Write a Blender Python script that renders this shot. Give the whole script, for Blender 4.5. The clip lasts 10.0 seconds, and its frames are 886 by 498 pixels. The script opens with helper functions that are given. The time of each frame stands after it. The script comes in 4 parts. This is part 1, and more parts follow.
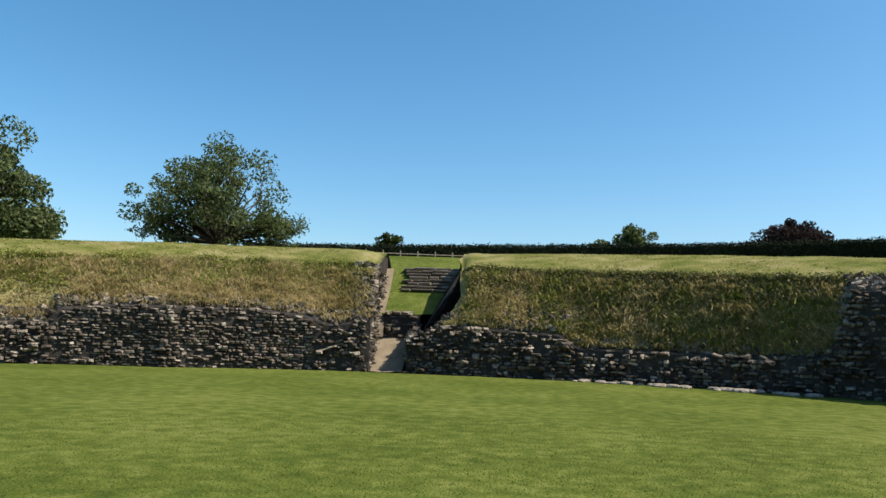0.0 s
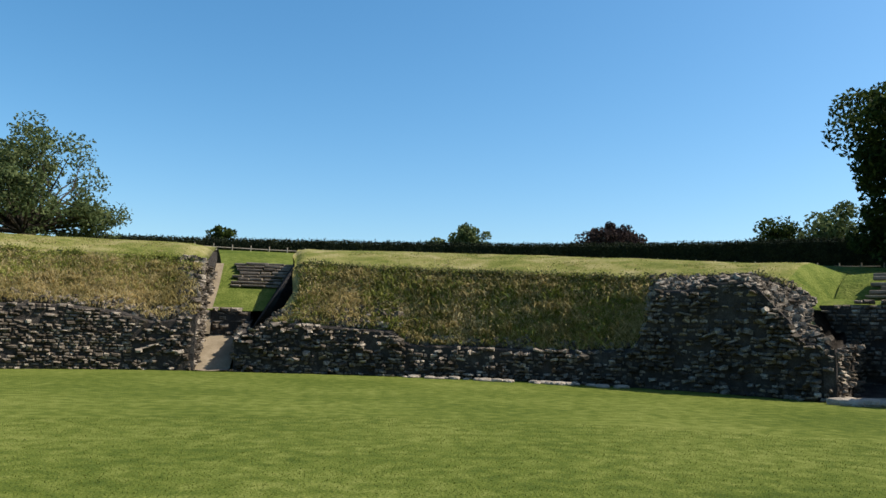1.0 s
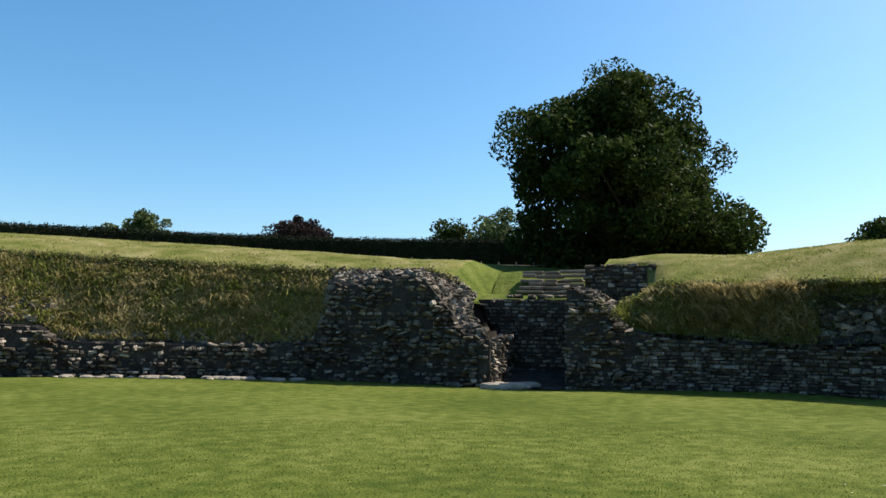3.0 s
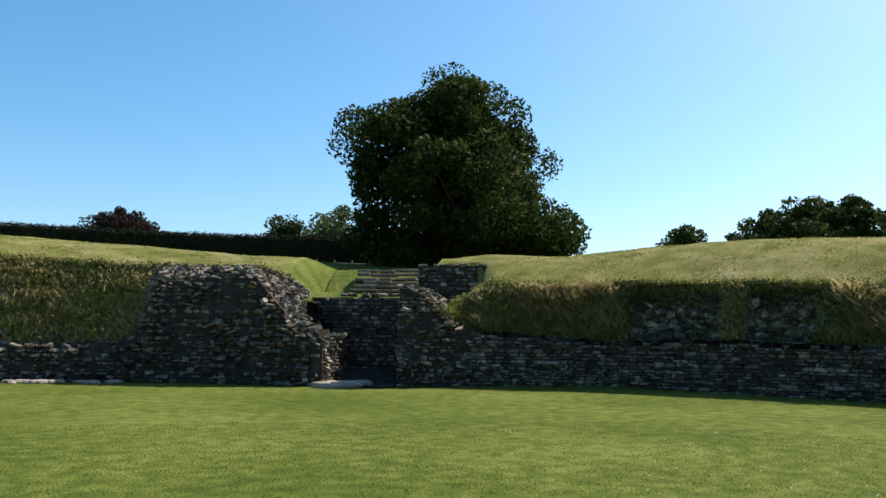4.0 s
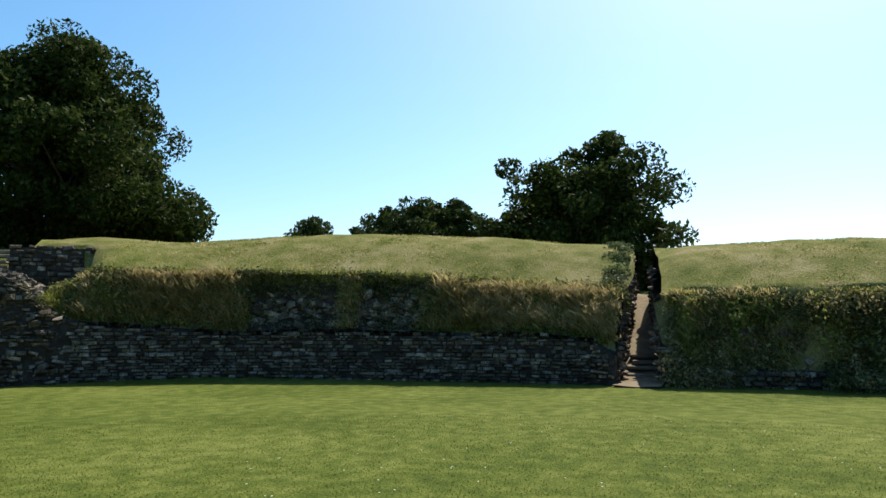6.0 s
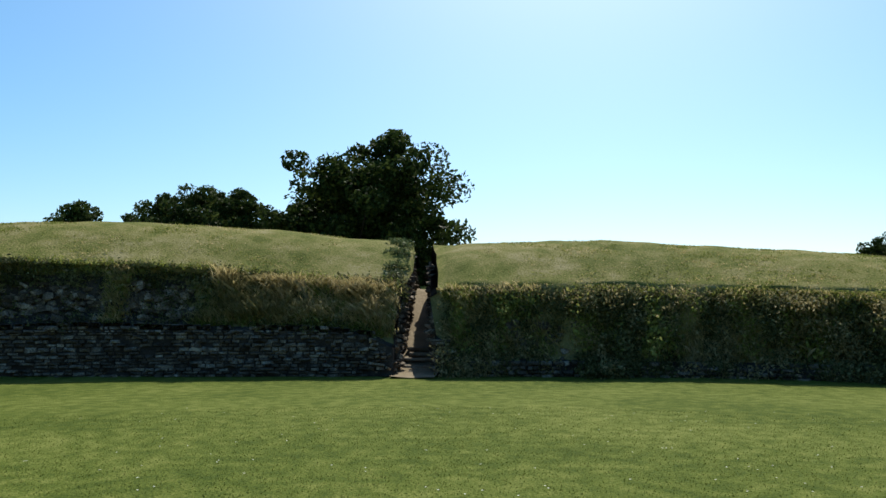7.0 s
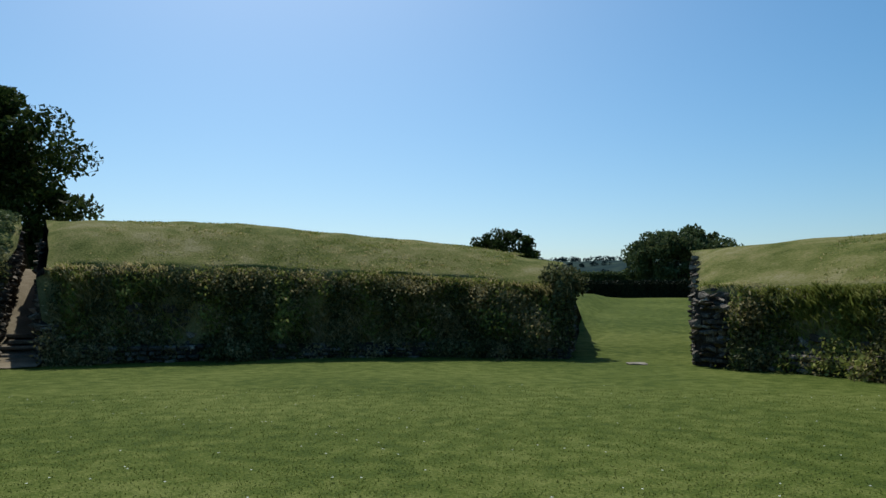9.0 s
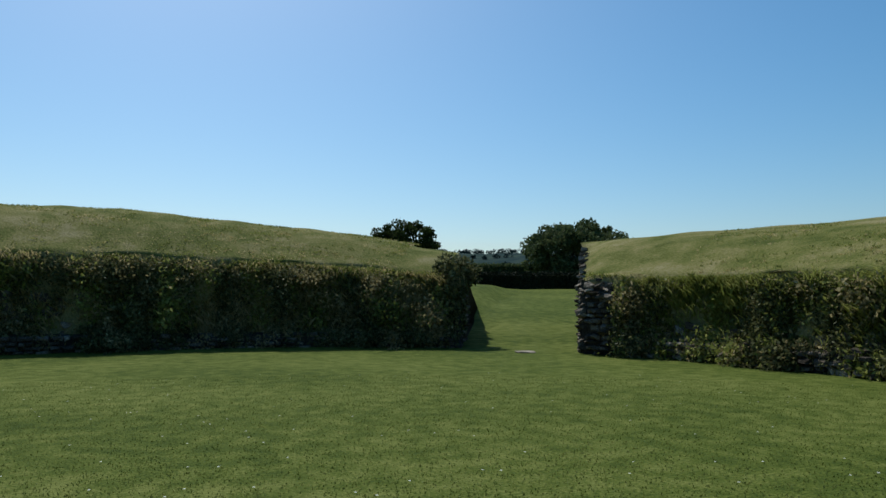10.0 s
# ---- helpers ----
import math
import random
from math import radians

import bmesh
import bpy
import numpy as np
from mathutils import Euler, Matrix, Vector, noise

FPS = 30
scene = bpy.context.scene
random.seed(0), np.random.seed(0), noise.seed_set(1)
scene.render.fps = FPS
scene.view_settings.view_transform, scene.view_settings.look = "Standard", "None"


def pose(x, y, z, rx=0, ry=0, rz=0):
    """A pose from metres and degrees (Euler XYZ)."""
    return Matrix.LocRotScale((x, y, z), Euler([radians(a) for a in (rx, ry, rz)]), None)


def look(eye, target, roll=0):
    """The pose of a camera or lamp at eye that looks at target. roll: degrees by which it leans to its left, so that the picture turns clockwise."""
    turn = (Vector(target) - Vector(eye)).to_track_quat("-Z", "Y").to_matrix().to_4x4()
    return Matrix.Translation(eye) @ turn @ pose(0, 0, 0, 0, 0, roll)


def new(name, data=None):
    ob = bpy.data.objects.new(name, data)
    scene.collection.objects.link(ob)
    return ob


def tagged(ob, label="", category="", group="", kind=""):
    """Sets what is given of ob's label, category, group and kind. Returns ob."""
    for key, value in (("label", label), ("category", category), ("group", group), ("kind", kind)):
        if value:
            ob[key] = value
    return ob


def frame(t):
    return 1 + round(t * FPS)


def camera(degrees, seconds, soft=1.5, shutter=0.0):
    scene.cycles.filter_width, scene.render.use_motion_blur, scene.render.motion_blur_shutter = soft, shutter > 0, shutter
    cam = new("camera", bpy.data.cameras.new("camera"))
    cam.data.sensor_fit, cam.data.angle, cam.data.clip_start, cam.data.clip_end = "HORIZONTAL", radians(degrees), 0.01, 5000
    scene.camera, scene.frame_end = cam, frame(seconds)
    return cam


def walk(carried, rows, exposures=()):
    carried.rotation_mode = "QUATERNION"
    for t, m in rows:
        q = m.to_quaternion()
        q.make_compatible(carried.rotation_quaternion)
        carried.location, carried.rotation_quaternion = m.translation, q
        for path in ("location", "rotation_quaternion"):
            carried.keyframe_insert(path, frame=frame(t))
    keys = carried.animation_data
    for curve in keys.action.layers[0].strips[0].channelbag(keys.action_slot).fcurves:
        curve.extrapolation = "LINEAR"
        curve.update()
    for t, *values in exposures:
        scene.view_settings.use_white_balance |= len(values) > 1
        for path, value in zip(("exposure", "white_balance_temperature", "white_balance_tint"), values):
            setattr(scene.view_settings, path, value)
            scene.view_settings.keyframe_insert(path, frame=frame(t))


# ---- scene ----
cam = camera(60.7, 10.0)
ROWS = [
    (0.0, 0.053, -0.166, 1.592, 96.5, -1.89, 6.39), (0.5, 0.157, -0.214, 1.61, 96.52, -1.83, 0.16),
    (1.0, 0.275, -0.244, 1.625, 96.58, -1.63, -5.8), (1.5, 0.351, -0.189, 1.618, 96.59, -1.47, -11.61),
    (2.0, 0.473, -0.06, 1.618, 96.56, -1.32, -17.32), (2.5, 0.593, 0.032, 1.624, 96.55, -1.14, -23.15),
    (4.0, 0.706, -0.063, 1.616, 96.67, -0.69, -41.44), (4.5, 0.808, -0.037, 1.624, 96.54, -0.59, -47.82),
    (5.0, 0.961, -0.006, 1.651, 96.36, -0.46, -54.48), (5.5, 1.032, -0.058, 1.668, 96.16, -0.25, -61.5),
    (7.0, 0.747, -0.386, 1.649, 95.53, 0.0, -84.98), (7.5, 0.751, -0.514, 1.631, 95.27, 0.0, -93.0),
    (8.0, 0.707, -0.679, 1.59, 95.09, 0.1, -99.85), (8.5, 0.642, -0.769, 1.55, 94.89, 0.11, -106.12),
    (9.0, 0.559, -0.905, 1.525, 94.51, 0.18, -111.12), (9.5, 0.489, -1.126, 1.471, 94.21, 0.13, -115.06),
    (10.0, 0.493, -1.261, 1.454, 93.87, 0.07, -118.32),
]
walk(cam, [(t, pose(x, y, z, rx, ry, rz)) for t, x, y, z, rx, ry, rz in ROWS],
     exposures=[(0.0, 0.58, 6500, 10), (4.0, 0.68, 6500, 10), (5.5, 0.66, 6550, 9), (7.0, 0.36, 6250, 6), (8.0, -0.02, 5950, 4), (10.0, -0.32, 5850, 3)])

# ---- light: a clear summer sky and a high sun beyond the east bank ----
SUN_YAW, SUN_UP = -96.5, 50.0
sun_dir = Vector((-math.sin(radians(SUN_YAW)) * math.cos(radians(SUN_UP)),
                  math.cos(radians(SUN_YAW)) * math.cos(radians(SUN_UP)), math.sin(radians(SUN_UP))))
world = bpy.data.worlds.new("sky")
scene.world = world
world.use_nodes = True
wn = world.node_tree.nodes
sky = wn.new("ShaderNodeTexSky")
sky.sky_type, sky.sun_disc = "NISHITA", False
sky.sun_elevation, sky.sun_rotation = radians(SUN_UP), math.atan2(sun_dir.x, sun_dir.y)
sky.altitude, sky.air_density, sky.dust_density, sky.ozone_density = 30, 1.0, 1.2, 3.0
rich = wn.new("ShaderNodeHueSaturation")
rich.inputs["Saturation"].default_value, rich.inputs["Hue"].default_value = 1.27, 0.49
world.node_tree.links.new(sky.outputs[0], rich.inputs["Color"])
world.node_tree.links.new(rich.outputs[0], wn["Background"].inputs[0])
wn["Background"].inputs[1].default_value = 0.12
sun = new("sun", bpy.data.lights.new("sun", "SUN"))
sun.data.energy, sun.data.angle, sun.data.color = 5.0, radians(0.55), (1.0, 0.93, 0.80)
sun.matrix_world = look(sun_dir * 100, (0, 0, 0))


# ---- materials ----
def material(name, ramp, scale=6.0, fine=60.0, rough=0.9, bump=0.3, translucent=0.0, per="none", metal=0.0, streak=None, depth=0.02, patch=None, gain=1.0, gloss=0.03, grain=0.5, vary=0.30):
    """Colour from two scales of noise through a ramp, with a little random shift by piece, and relief from the fine noise."""
    mat = bpy.data.materials.new(name)
    mat.use_nodes = True
    n, l = mat.node_tree.nodes, mat.node_tree.links
    bsdf, out = n["Principled BSDF"], n["Material Output"]
    geo = n.new("ShaderNodeNewGeometry")
    mp = n.new("ShaderNodeMapping")
    l.new(geo.outputs["Position"], mp.inputs[0])
    if streak:
        mp.inputs["Scale"].default_value = streak
    big, small = n.new("ShaderNodeTexNoise"), n.new("ShaderNodeTexNoise")
    big.inputs["Scale"].default_value, big.inputs["Detail"].default_value = scale, 6
    small.inputs["Scale"].default_value, small.inputs["Detail"].default_value = fine, 4
    l.new(mp.outputs[0], big.inputs["Vector"])
    l.new(mp.outputs[0], small.inputs["Vector"])
    mixv = n.new("ShaderNodeMath")
    mixv.operation = "MULTIPLY_ADD"
    l.new(small.outputs["Fac"], mixv.inputs[0])
    mixv.inputs[1].default_value = grain
    half = n.new("ShaderNodeMath")
    half.operation = "MULTIPLY"
    l.new(big.outputs["Fac"], half.inputs[0])
    half.inputs[1].default_value = 1 - grain
    l.new(half.outputs[0], mixv.inputs[2])
    value = mixv.outputs[0]
    if patch:
        wide = n.new("ShaderNodeTexNoise")
        wide.inputs["Scale"].default_value, wide.inputs["Detail"].default_value = patch[0], 3
        l.new(geo.outputs["Position"], wide.inputs["Vector"])
        add = n.new("ShaderNodeMath")
        add.operation = "MULTIPLY_ADD"
        l.new(wide.outputs["Fac"], add.inputs[0])
        add.inputs[1].default_value = patch[1]
        sub = n.new("ShaderNodeMath")
        sub.operation = "SUBTRACT"
        l.new(value, sub.inputs[0])
        sub.inputs[1].default_value = patch[1] * 0.5
        l.new(sub.outputs[0], add.inputs[2])
        value = add.outputs[0]
    if per != "none":
        src = geo.outputs["Random Per Island"] if per == "island" else n.new("ShaderNodeObjectInfo").outputs["Random"]
        add = n.new("ShaderNodeMath")
        add.operation = "MULTIPLY_ADD"
        l.new(src, add.inputs[0])
        add.inputs[1].default_value = vary
        sub = n.new("ShaderNodeMath")
        sub.operation = "SUBTRACT"
        l.new(value, sub.inputs[0])
        sub.inputs[1].default_value = vary / 2
        l.new(sub.outputs[0], add.inputs[2])
        value = add.outputs[0]
    if gain != 1.0:
        stretch = n.new("ShaderNodeMath")
        stretch.operation = "MULTIPLY_ADD"
        l.new(value, stretch.inputs[0])
        stretch.inputs[1].default_value, stretch.inputs[2].default_value = gain, 0.5 - 0.5 * gain
        value = stretch.outputs[0]
    cr = n.new("ShaderNodeValToRGB")
    l.new(value, cr.inputs[0])
    el = cr.color_ramp.elements
    while len(el) < len(ramp):
        el.new(0.5)
    for e, (p, c) in zip(el, ramp):
        e.position, e.color = p, (*c, 1)
    l.new(cr.outputs[0], bsdf.inputs["Base Color"])
    bsdf.inputs["Roughness"].default_value = rough
    bsdf.inputs["Metallic"].default_value = metal
    bsdf.inputs["Specular IOR Level"].default_value = gloss
    if bump:
        bp = n.new("ShaderNodeBump")
        bp.inputs["Strength"].default_value, bp.inputs["Distance"].default_value = bump, depth
        l.new(small.outputs["Fac"], bp.inputs["Height"])
        l.new(bp.outputs[0], bsdf.inputs["Normal"])
    if translucent:
        tr, mx = n.new("ShaderNodeBsdfTranslucent"), n.new("ShaderNodeMixShader")
        l.new(cr.outputs[0], tr.inputs["Color"])
        mx.inputs[0].default_value = translucent
        l.new(bsdf.outputs[0], mx.inputs[1])
        l.new(tr.outputs[0], mx.inputs[2])
        l.new(mx.outputs[0], out.inputs[0])
    return mat


LAWN = material("mown_lawn", [(0.25, (0.046, 0.067, 0.011)), (0.5, (0.084, 0.105, 0.018)), (0.75, (0.15, 0.162, 0.041))], 3.0, 26, 0.9, 1.0, depth=0.03, patch=(0.22, 0.35), gain=1.9, grain=0.5)
TURF = material("bank_turf", [(0.22, (0.062, 0.078, 0.014)), (0.42, (0.125, 0.13, 0.034)), (0.58, (0.185, 0.168, 0.06)), (0.78, (0.26, 0.225, 0.115))], 1.1, 14, 0.95, 1.0, depth=0.05, patch=(0.3, 0.45), gain=1.6, grain=0.42)
EARTH = material("rough_earth", [(0.3, (0.13, 0.115, 0.04)), (0.5, (0.22, 0.19, 0.08)), (0.7, (0.33, 0.28, 0.13))], 2, 20, 0.95, 0.9, depth=0.05)
# mortar core, which also paints shade into the hollow and onto the chamber floor
CORE_AND_SHADE = material("core_and_shade", [(0.3, (0.022, 0.019, 0.017)), (0.5, (0.045, 0.039, 0.035)), (0.7, (0.10, 0.087, 0.076))], 3, 30, 0.95, 0.9, depth=0.04)
STONE_RAMP = [(0.29, (0.034, 0.027, 0.021)), (0.44, (0.08, 0.065, 0.051)), (0.58, (0.19, 0.157, 0.125)), (0.70, (0.44, 0.375, 0.30))]
STONE = material("sandstone", STONE_RAMP, 3, 28, 0.9, 0.6, per="island", depth=0.02, vary=0.22)
STONE_PIECE = material("sandstone_piece", STONE_RAMP, 3, 28, 0.9, 0.6, per="object", depth=0.02, vary=0.22)
WEED = material("dull_weed", [(0.3, (0.12, 0.105, 0.042)), (0.5, (0.28, 0.23, 0.105)), (0.7, (0.50, 0.41, 0.23))], 0.7, 3, 0.9, 0, 0.4, "island", patch=(0.6, 0.4))
# lighter copy of the sandstone, with sunlight put into its colour
PALE_LIT = material("pale_sunlit_stone", [(0.3, (0.10, 0.082, 0.062)), (0.5, (0.18, 0.15, 0.118)), (0.7, (0.32, 0.275, 0.225))], 3, 28, 0.9, 0.6, per="island", depth=0.02)
GREEN_TURF = material("green_turf", [(0.3, (0.05, 0.072, 0.013)), (0.5, (0.085, 0.106, 0.021)), (0.7, (0.13, 0.145, 0.035))], 1.2, 10, 0.95, 1.0, depth=0.06, gain=1.6)
DRY = material("dry_grass", [(0.3, (0.22, 0.19, 0.07)), (0.45, (0.38, 0.315, 0.14)), (0.6, (0.53, 0.425, 0.21)), (0.75, (0.66, 0.54, 0.32))], 0.6, 3, 0.9, 0, 0.5, "island", patch=(0.35, 0.5))
GREEN = material("rough_green", [(0.3, (0.11, 0.13, 0.024)), (0.5, (0.235, 0.25, 0.06)), (0.7, (0.38, 0.37, 0.12))], 0.7, 3, 0.9, 0, 0.35, "island")
LEAF = material("tree_leaf", [(0.3, (0.014, 0.024, 0.006)), (0.5, (0.03, 0.047, 0.011)), (0.7, (0.08, 0.10, 0.028))], 0.8, 4, 0.6, 0, 0.3, "island")
THORN = material("hawthorn_leaf", [(0.3, (0.04, 0.058, 0.022)), (0.5, (0.08, 0.105, 0.042)), (0.7, (0.155, 0.175, 0.075))], 0.8, 4, 0.6, 0, 0.3, "island")
COPPER = material("copper_leaf", [(0.3, (0.02, 0.014, 0.014)), (0.5, (0.034, 0.023, 0.022)), (0.7, (0.06, 0.042, 0.036))], 0.8, 4, 0.6, 0, 0.2, "island")
IVY = material("ivy_leaf", [(0.3, (0.038, 0.045, 0.016)), (0.5, (0.09, 0.095, 0.036)), (0.7, (0.24, 0.23, 0.11))], 1.2, 5, 0.5, 0, 0.25, "island")
HEDGE = material("hedge_leaf", [(0.3, (0.010, 0.014, 0.009)), (0.5, (0.018, 0.024, 0.013)), (0.7, (0.036, 0.042, 0.02))], 1.2, 5, 0.7, 0, 0.05, "island")
BARK = material("bark", [(0.3, (0.025, 0.02, 0.015)), (0.5, (0.05, 0.042, 0.033)), (0.7, (0.09, 0.078, 0.062))], 4, 30, 0.95, 0.8, streak=(1, 1, 0.2))
DIRT = material("bare_path", [(0.3, (0.14, 0.11, 0.075)), (0.5, (0.22, 0.175, 0.12)), (0.7, (0.31, 0.255, 0.185))], 1.5, 22, 0.95, 0.7)
WOOD = material("weathered_wood", [(0.3, (0.16, 0.13, 0.10)), (0.5, (0.28, 0.24, 0.19)), (0.7, (0.40, 0.35, 0.29))], 4, 40, 0.9, 0.5, streak=(1, 1, 0.15))
# bluish ramp: distance haze is mixed into the colour of hill and trees
HILL = material("far_woods", [(0.3, (0.018, 0.032, 0.036)), (0.5, (0.032, 0.05, 0.05)), (0.7, (0.065, 0.085, 0.065))], 0.02, 0.15, 0.95, 0, gloss=0.0)
WHITE = material("white_paint", [(0.3, (0.72, 0.72, 0.7)), (0.7, (0.82, 0.82, 0.8))], 2, 20, 0.5, 0)
PETAL = material("daisy_petal", [(0.3, (0.7, 0.7, 0.62)), (0.7, (0.85, 0.85, 0.8))], 2, 20, 0.7, 0)
GLASS_DARK = material("dark_window", [(0.3, (0.02, 0.025, 0.03)), (0.7, (0.04, 0.045, 0.05))], 2, 20, 0.1, 0)
RUBBER = material("rubber", [(0.3, (0.015, 0.015, 0.015)), (0.7, (0.03, 0.03, 0.03))], 2, 20, 0.8, 0)

# ---- plan: an oval arena; p is the angle round it, s the way outwards from the wall's line ----
CX, CY, TURN, LONG, SHORT = -0.746, 6.717, radians(-46.25), 27.19, 21.26


def curve_of(pairs):
    ps = sorted(pairs)
    xs, ys = np.array([a for a, b in ps], float), np.array([b for a, b in ps], float)

    def value(p):
        return float(np.interp(p, xs, ys))
    return value


base_s = curve_of([(-178, 0.2), (-140, -1), (-60, -3.5), (-40, -3.5), (-24.5, -2.6), (-18, -1.7), (-12, -0.7), (-5, 0.3), (4, 1.5), (13, 1.5), (25, 1.2), (35, 0.5), (40, 0.4),
                   (44, 0.3), (49, 0.4), (55, 0.6), (60, 1.0), (68, 1.4), (72, 1.6), (78, 1.2), (84, 0.0), (90, -0.7), (98, 0.1), (106, 0.4), (110, 0.5),
                   (124, 0.1), (134, -0.4), (138, -0.4), (144, -0.6), (150, -0.8), (164, -1.6), (180, 0.2), (182, 0.2)])
wall_h = curve_of([(-178, 1.6), (-60, 0.5), (-8.6, 0.4), (-7.6, 1.6), (-5, 2.1), (3, 0.4), (25, 0.4), (40.3, 0.5), (41.3, 1.1), (42, 1.2), (45.0, 0.9), (46.5, 1.28), (51, 1.45), (59, 1.46), (66, 1.55), (71, 1.45),
                   (76, 1.65), (79.5, 1.75), (81.0, 1.9), (82.3, 2.5), (83.4, 3.1), (85.5, 3.35), (90.0, 1.6), (92.3, 1.8), (92.9, 2.4), (94.2, 3.0), (95.5, 3.75), (98.3, 3.65), (100.4, 3.4),
                   (102.4, 3.45), (103.2, 2.2), (104.2, 1.3), (110, 1.2), (123, 1.25), (124.4, 1.75), (127, 1.8), (132, 1.9), (135, 2.0), (138, 1.65), (139.2, 1.3),
                   (143, 2.2), (145, 2.0), (147, 1.85), (150, 2.2), (155, 2.4), (170, 2.37), (175, 2.15), (176, 1.6), (182, 1.6)])
lip_h = curve_of([(-178, 4.2), (-60, 2.2), (-22, 2.0), (-7, 2.05), (3, 2.2), (7, 2.3), (13, 2.5), (25, 2.8), (40, 2.85), (50, 3.05), (60, 3.4), (71, 3.5), (79.5, 3.5), (81, 3.0), (82.3, 2.65), (83, 2.9), (84, 3.2), (85, 3.3), (90, 3.2), (93, 3.7), (96, 3.95),
                  (103, 4.0), (111, 4.2), (122, 4.4), (133, 4.55), (147, 4.7), (164, 4.7), (180, 4.3)])
crest_h = curve_of([(-178, 5.3), (-60, 4.2), (-21, 3.87), (-12, 3.8), (-5, 3.6), (4, 3.3), (9, 3.5), (15, 4.0), (22, 4.37), (32, 4.86), (41, 4.82), (50, 5.05), (54, 5.25), (61, 5.46), (70, 5.35),
                    (76, 5.0), (81, 5.1), (86, 5.05), (98, 5.0), (105, 5.3), (113, 5.55), (124, 5.75), (134, 5.8), (148, 5.9), (164, 5.8), (180, 5.35)])
outer_h = curve_of([(-180, 4.5), (-60, 2.5), (-8, 1.2), (0, 1.0), (8, 1.2), (30, 2.8), (60, 3.6), (85, 4.4), (110, 4.8), (140, 5.0), (180, 4.5)])
far_h = curve_of([(-180, 6), (-60, 3.0), (-8, 2.4), (8, 2.4), (30, 3.4), (60, 4.5), (78, 5.8), (92, 6.6), (110, 7.7), (150, 7.9), (180, 6)])


def at(p, s, z=0.0):
    a = radians(p)
    u, v = (LONG + s) * math.cos(a), (SHORT + s) * math.sin(a)
    return Vector((CX + math.cos(TURN) * u - math.sin(TURN) * v, CY + math.sin(TURN) * u + math.cos(TURN) * v, z))


def place(x, y):
    """The angle and outward way of a point of the plan."""
    dx, dy = x - CX, y - CY
    u, v = math.cos(TURN) * dx + math.sin(TURN) * dy, -math.sin(TURN) * dx + math.cos(TURN) * dy
    a = math.atan2(v / SHORT, u / LONG)
    for _ in range(4):
        r = math.hypot(u / LONG, v / SHORT)
        s = (r - 1) * math.hypot(LONG * math.cos(a), SHORT * math.sin(a))
        a = math.atan2(v / (SHORT + s), u / (LONG + s)) if s > -15 else a
    return math.degrees(a), s


def smooth(a, b, x):
    x = min(1, max(0, (x - a) / (b - a)))
    return x * x * (3 - 2 * x)


def ground_h(p, s):
    """The lie of the land outside the banks; the arena floor is level."""
    if s < 0.5:
        return 0.0
    near, far = outer_h(p), far_h(p)
    if -9 < p < 8:
        return near * smooth(0, 22, s) + (far - near) * smooth(15, 45, s)
    return near * smooth(0.5, 13.0, s) + (far - near) * smooth(11, 30, s)


# ---- mesh helpers ----
def mesh_object(name, verts, faces, mat, parent=None, smooth_shade=False, mats=None, index=None):
    me = bpy.data.meshes.new(name)
    me.from_pydata([tuple(v) for v in verts], [], faces)
    for m in (mats or [mat]):
        me.materials.append(m)
    if index is not None:
        me.polygons.foreach_set("material_index", index)
    if smooth_shade:
        me.polygons.foreach_set("use_smooth", [True] * len(me.polygons))
    me.update()
    ob = new(name, me)
    if parent:
        ob.parent = parent
    return ob


def part(name, bm, mat, parent, label=""):
    me = bpy.data.meshes.new(name)
    bm.to_mesh(me)
    bm.free()
    me.materials.append(mat)
    ob = new(name, me)
    ob.parent = parent
    if label:
        ob["label"] = label
    return ob


def grid_faces(rows, cols):
    return [(i * cols + j, i * cols + j + 1, (i + 1) * cols + j + 1, (i + 1) * cols + j) for i in range(rows - 1) for j in range(cols - 1)]


def scatter_mesh(name, groups, mat, parent=None):
    """One mesh from a list of (vertices n x k x 3) arrays, each of n separate polygons with k corners."""
    verts, faces, start = [], [], 0
    for arr in groups:
        n, k = arr.shape[:2]
        verts.append(arr.reshape(-1, 3))
        faces.extend((np.arange(n * k).reshape(n, k) + start).tolist())
        start += n * k
    return mesh_object(name, np.concatenate(verts).tolist(), faces, mat, parent)


def blades(roots, height, lean, width, rng, up=None):
    """Bent grass blades, each a four-cornered sliver with its tip bent over."""
    n = len(roots)
    a = rng.uniform(0, 2 * np.pi, n)
    side = np.stack([np.cos(a), np.sin(a), np.zeros(n)], 1) * (width * rng.uniform(0.6, 1.4, n))[:, None]
    b = rng.uniform(0, 2 * np.pi, n)
    h = height * rng.uniform(0.5, 1.3, n)
    off = np.stack([np.cos(b), np.sin(b), np.zeros(n)], 1) * (h * lean * rng.uniform(0.2, 1.2, n))[:, None]
    if up is not None:
        off = off + up * (h * lean)[:, None]
    mid = roots + off * 0.35 + np.array([0, 0, 1.0]) * (h * 0.6)[:, None]
    tip = roots + off + np.array([0, 0, 1.0]) * (h * 0.95)[:, None]
    return np.stack([roots - side, roots + side, mid + side * 0.8, tip, mid - side * 0.8], 1)


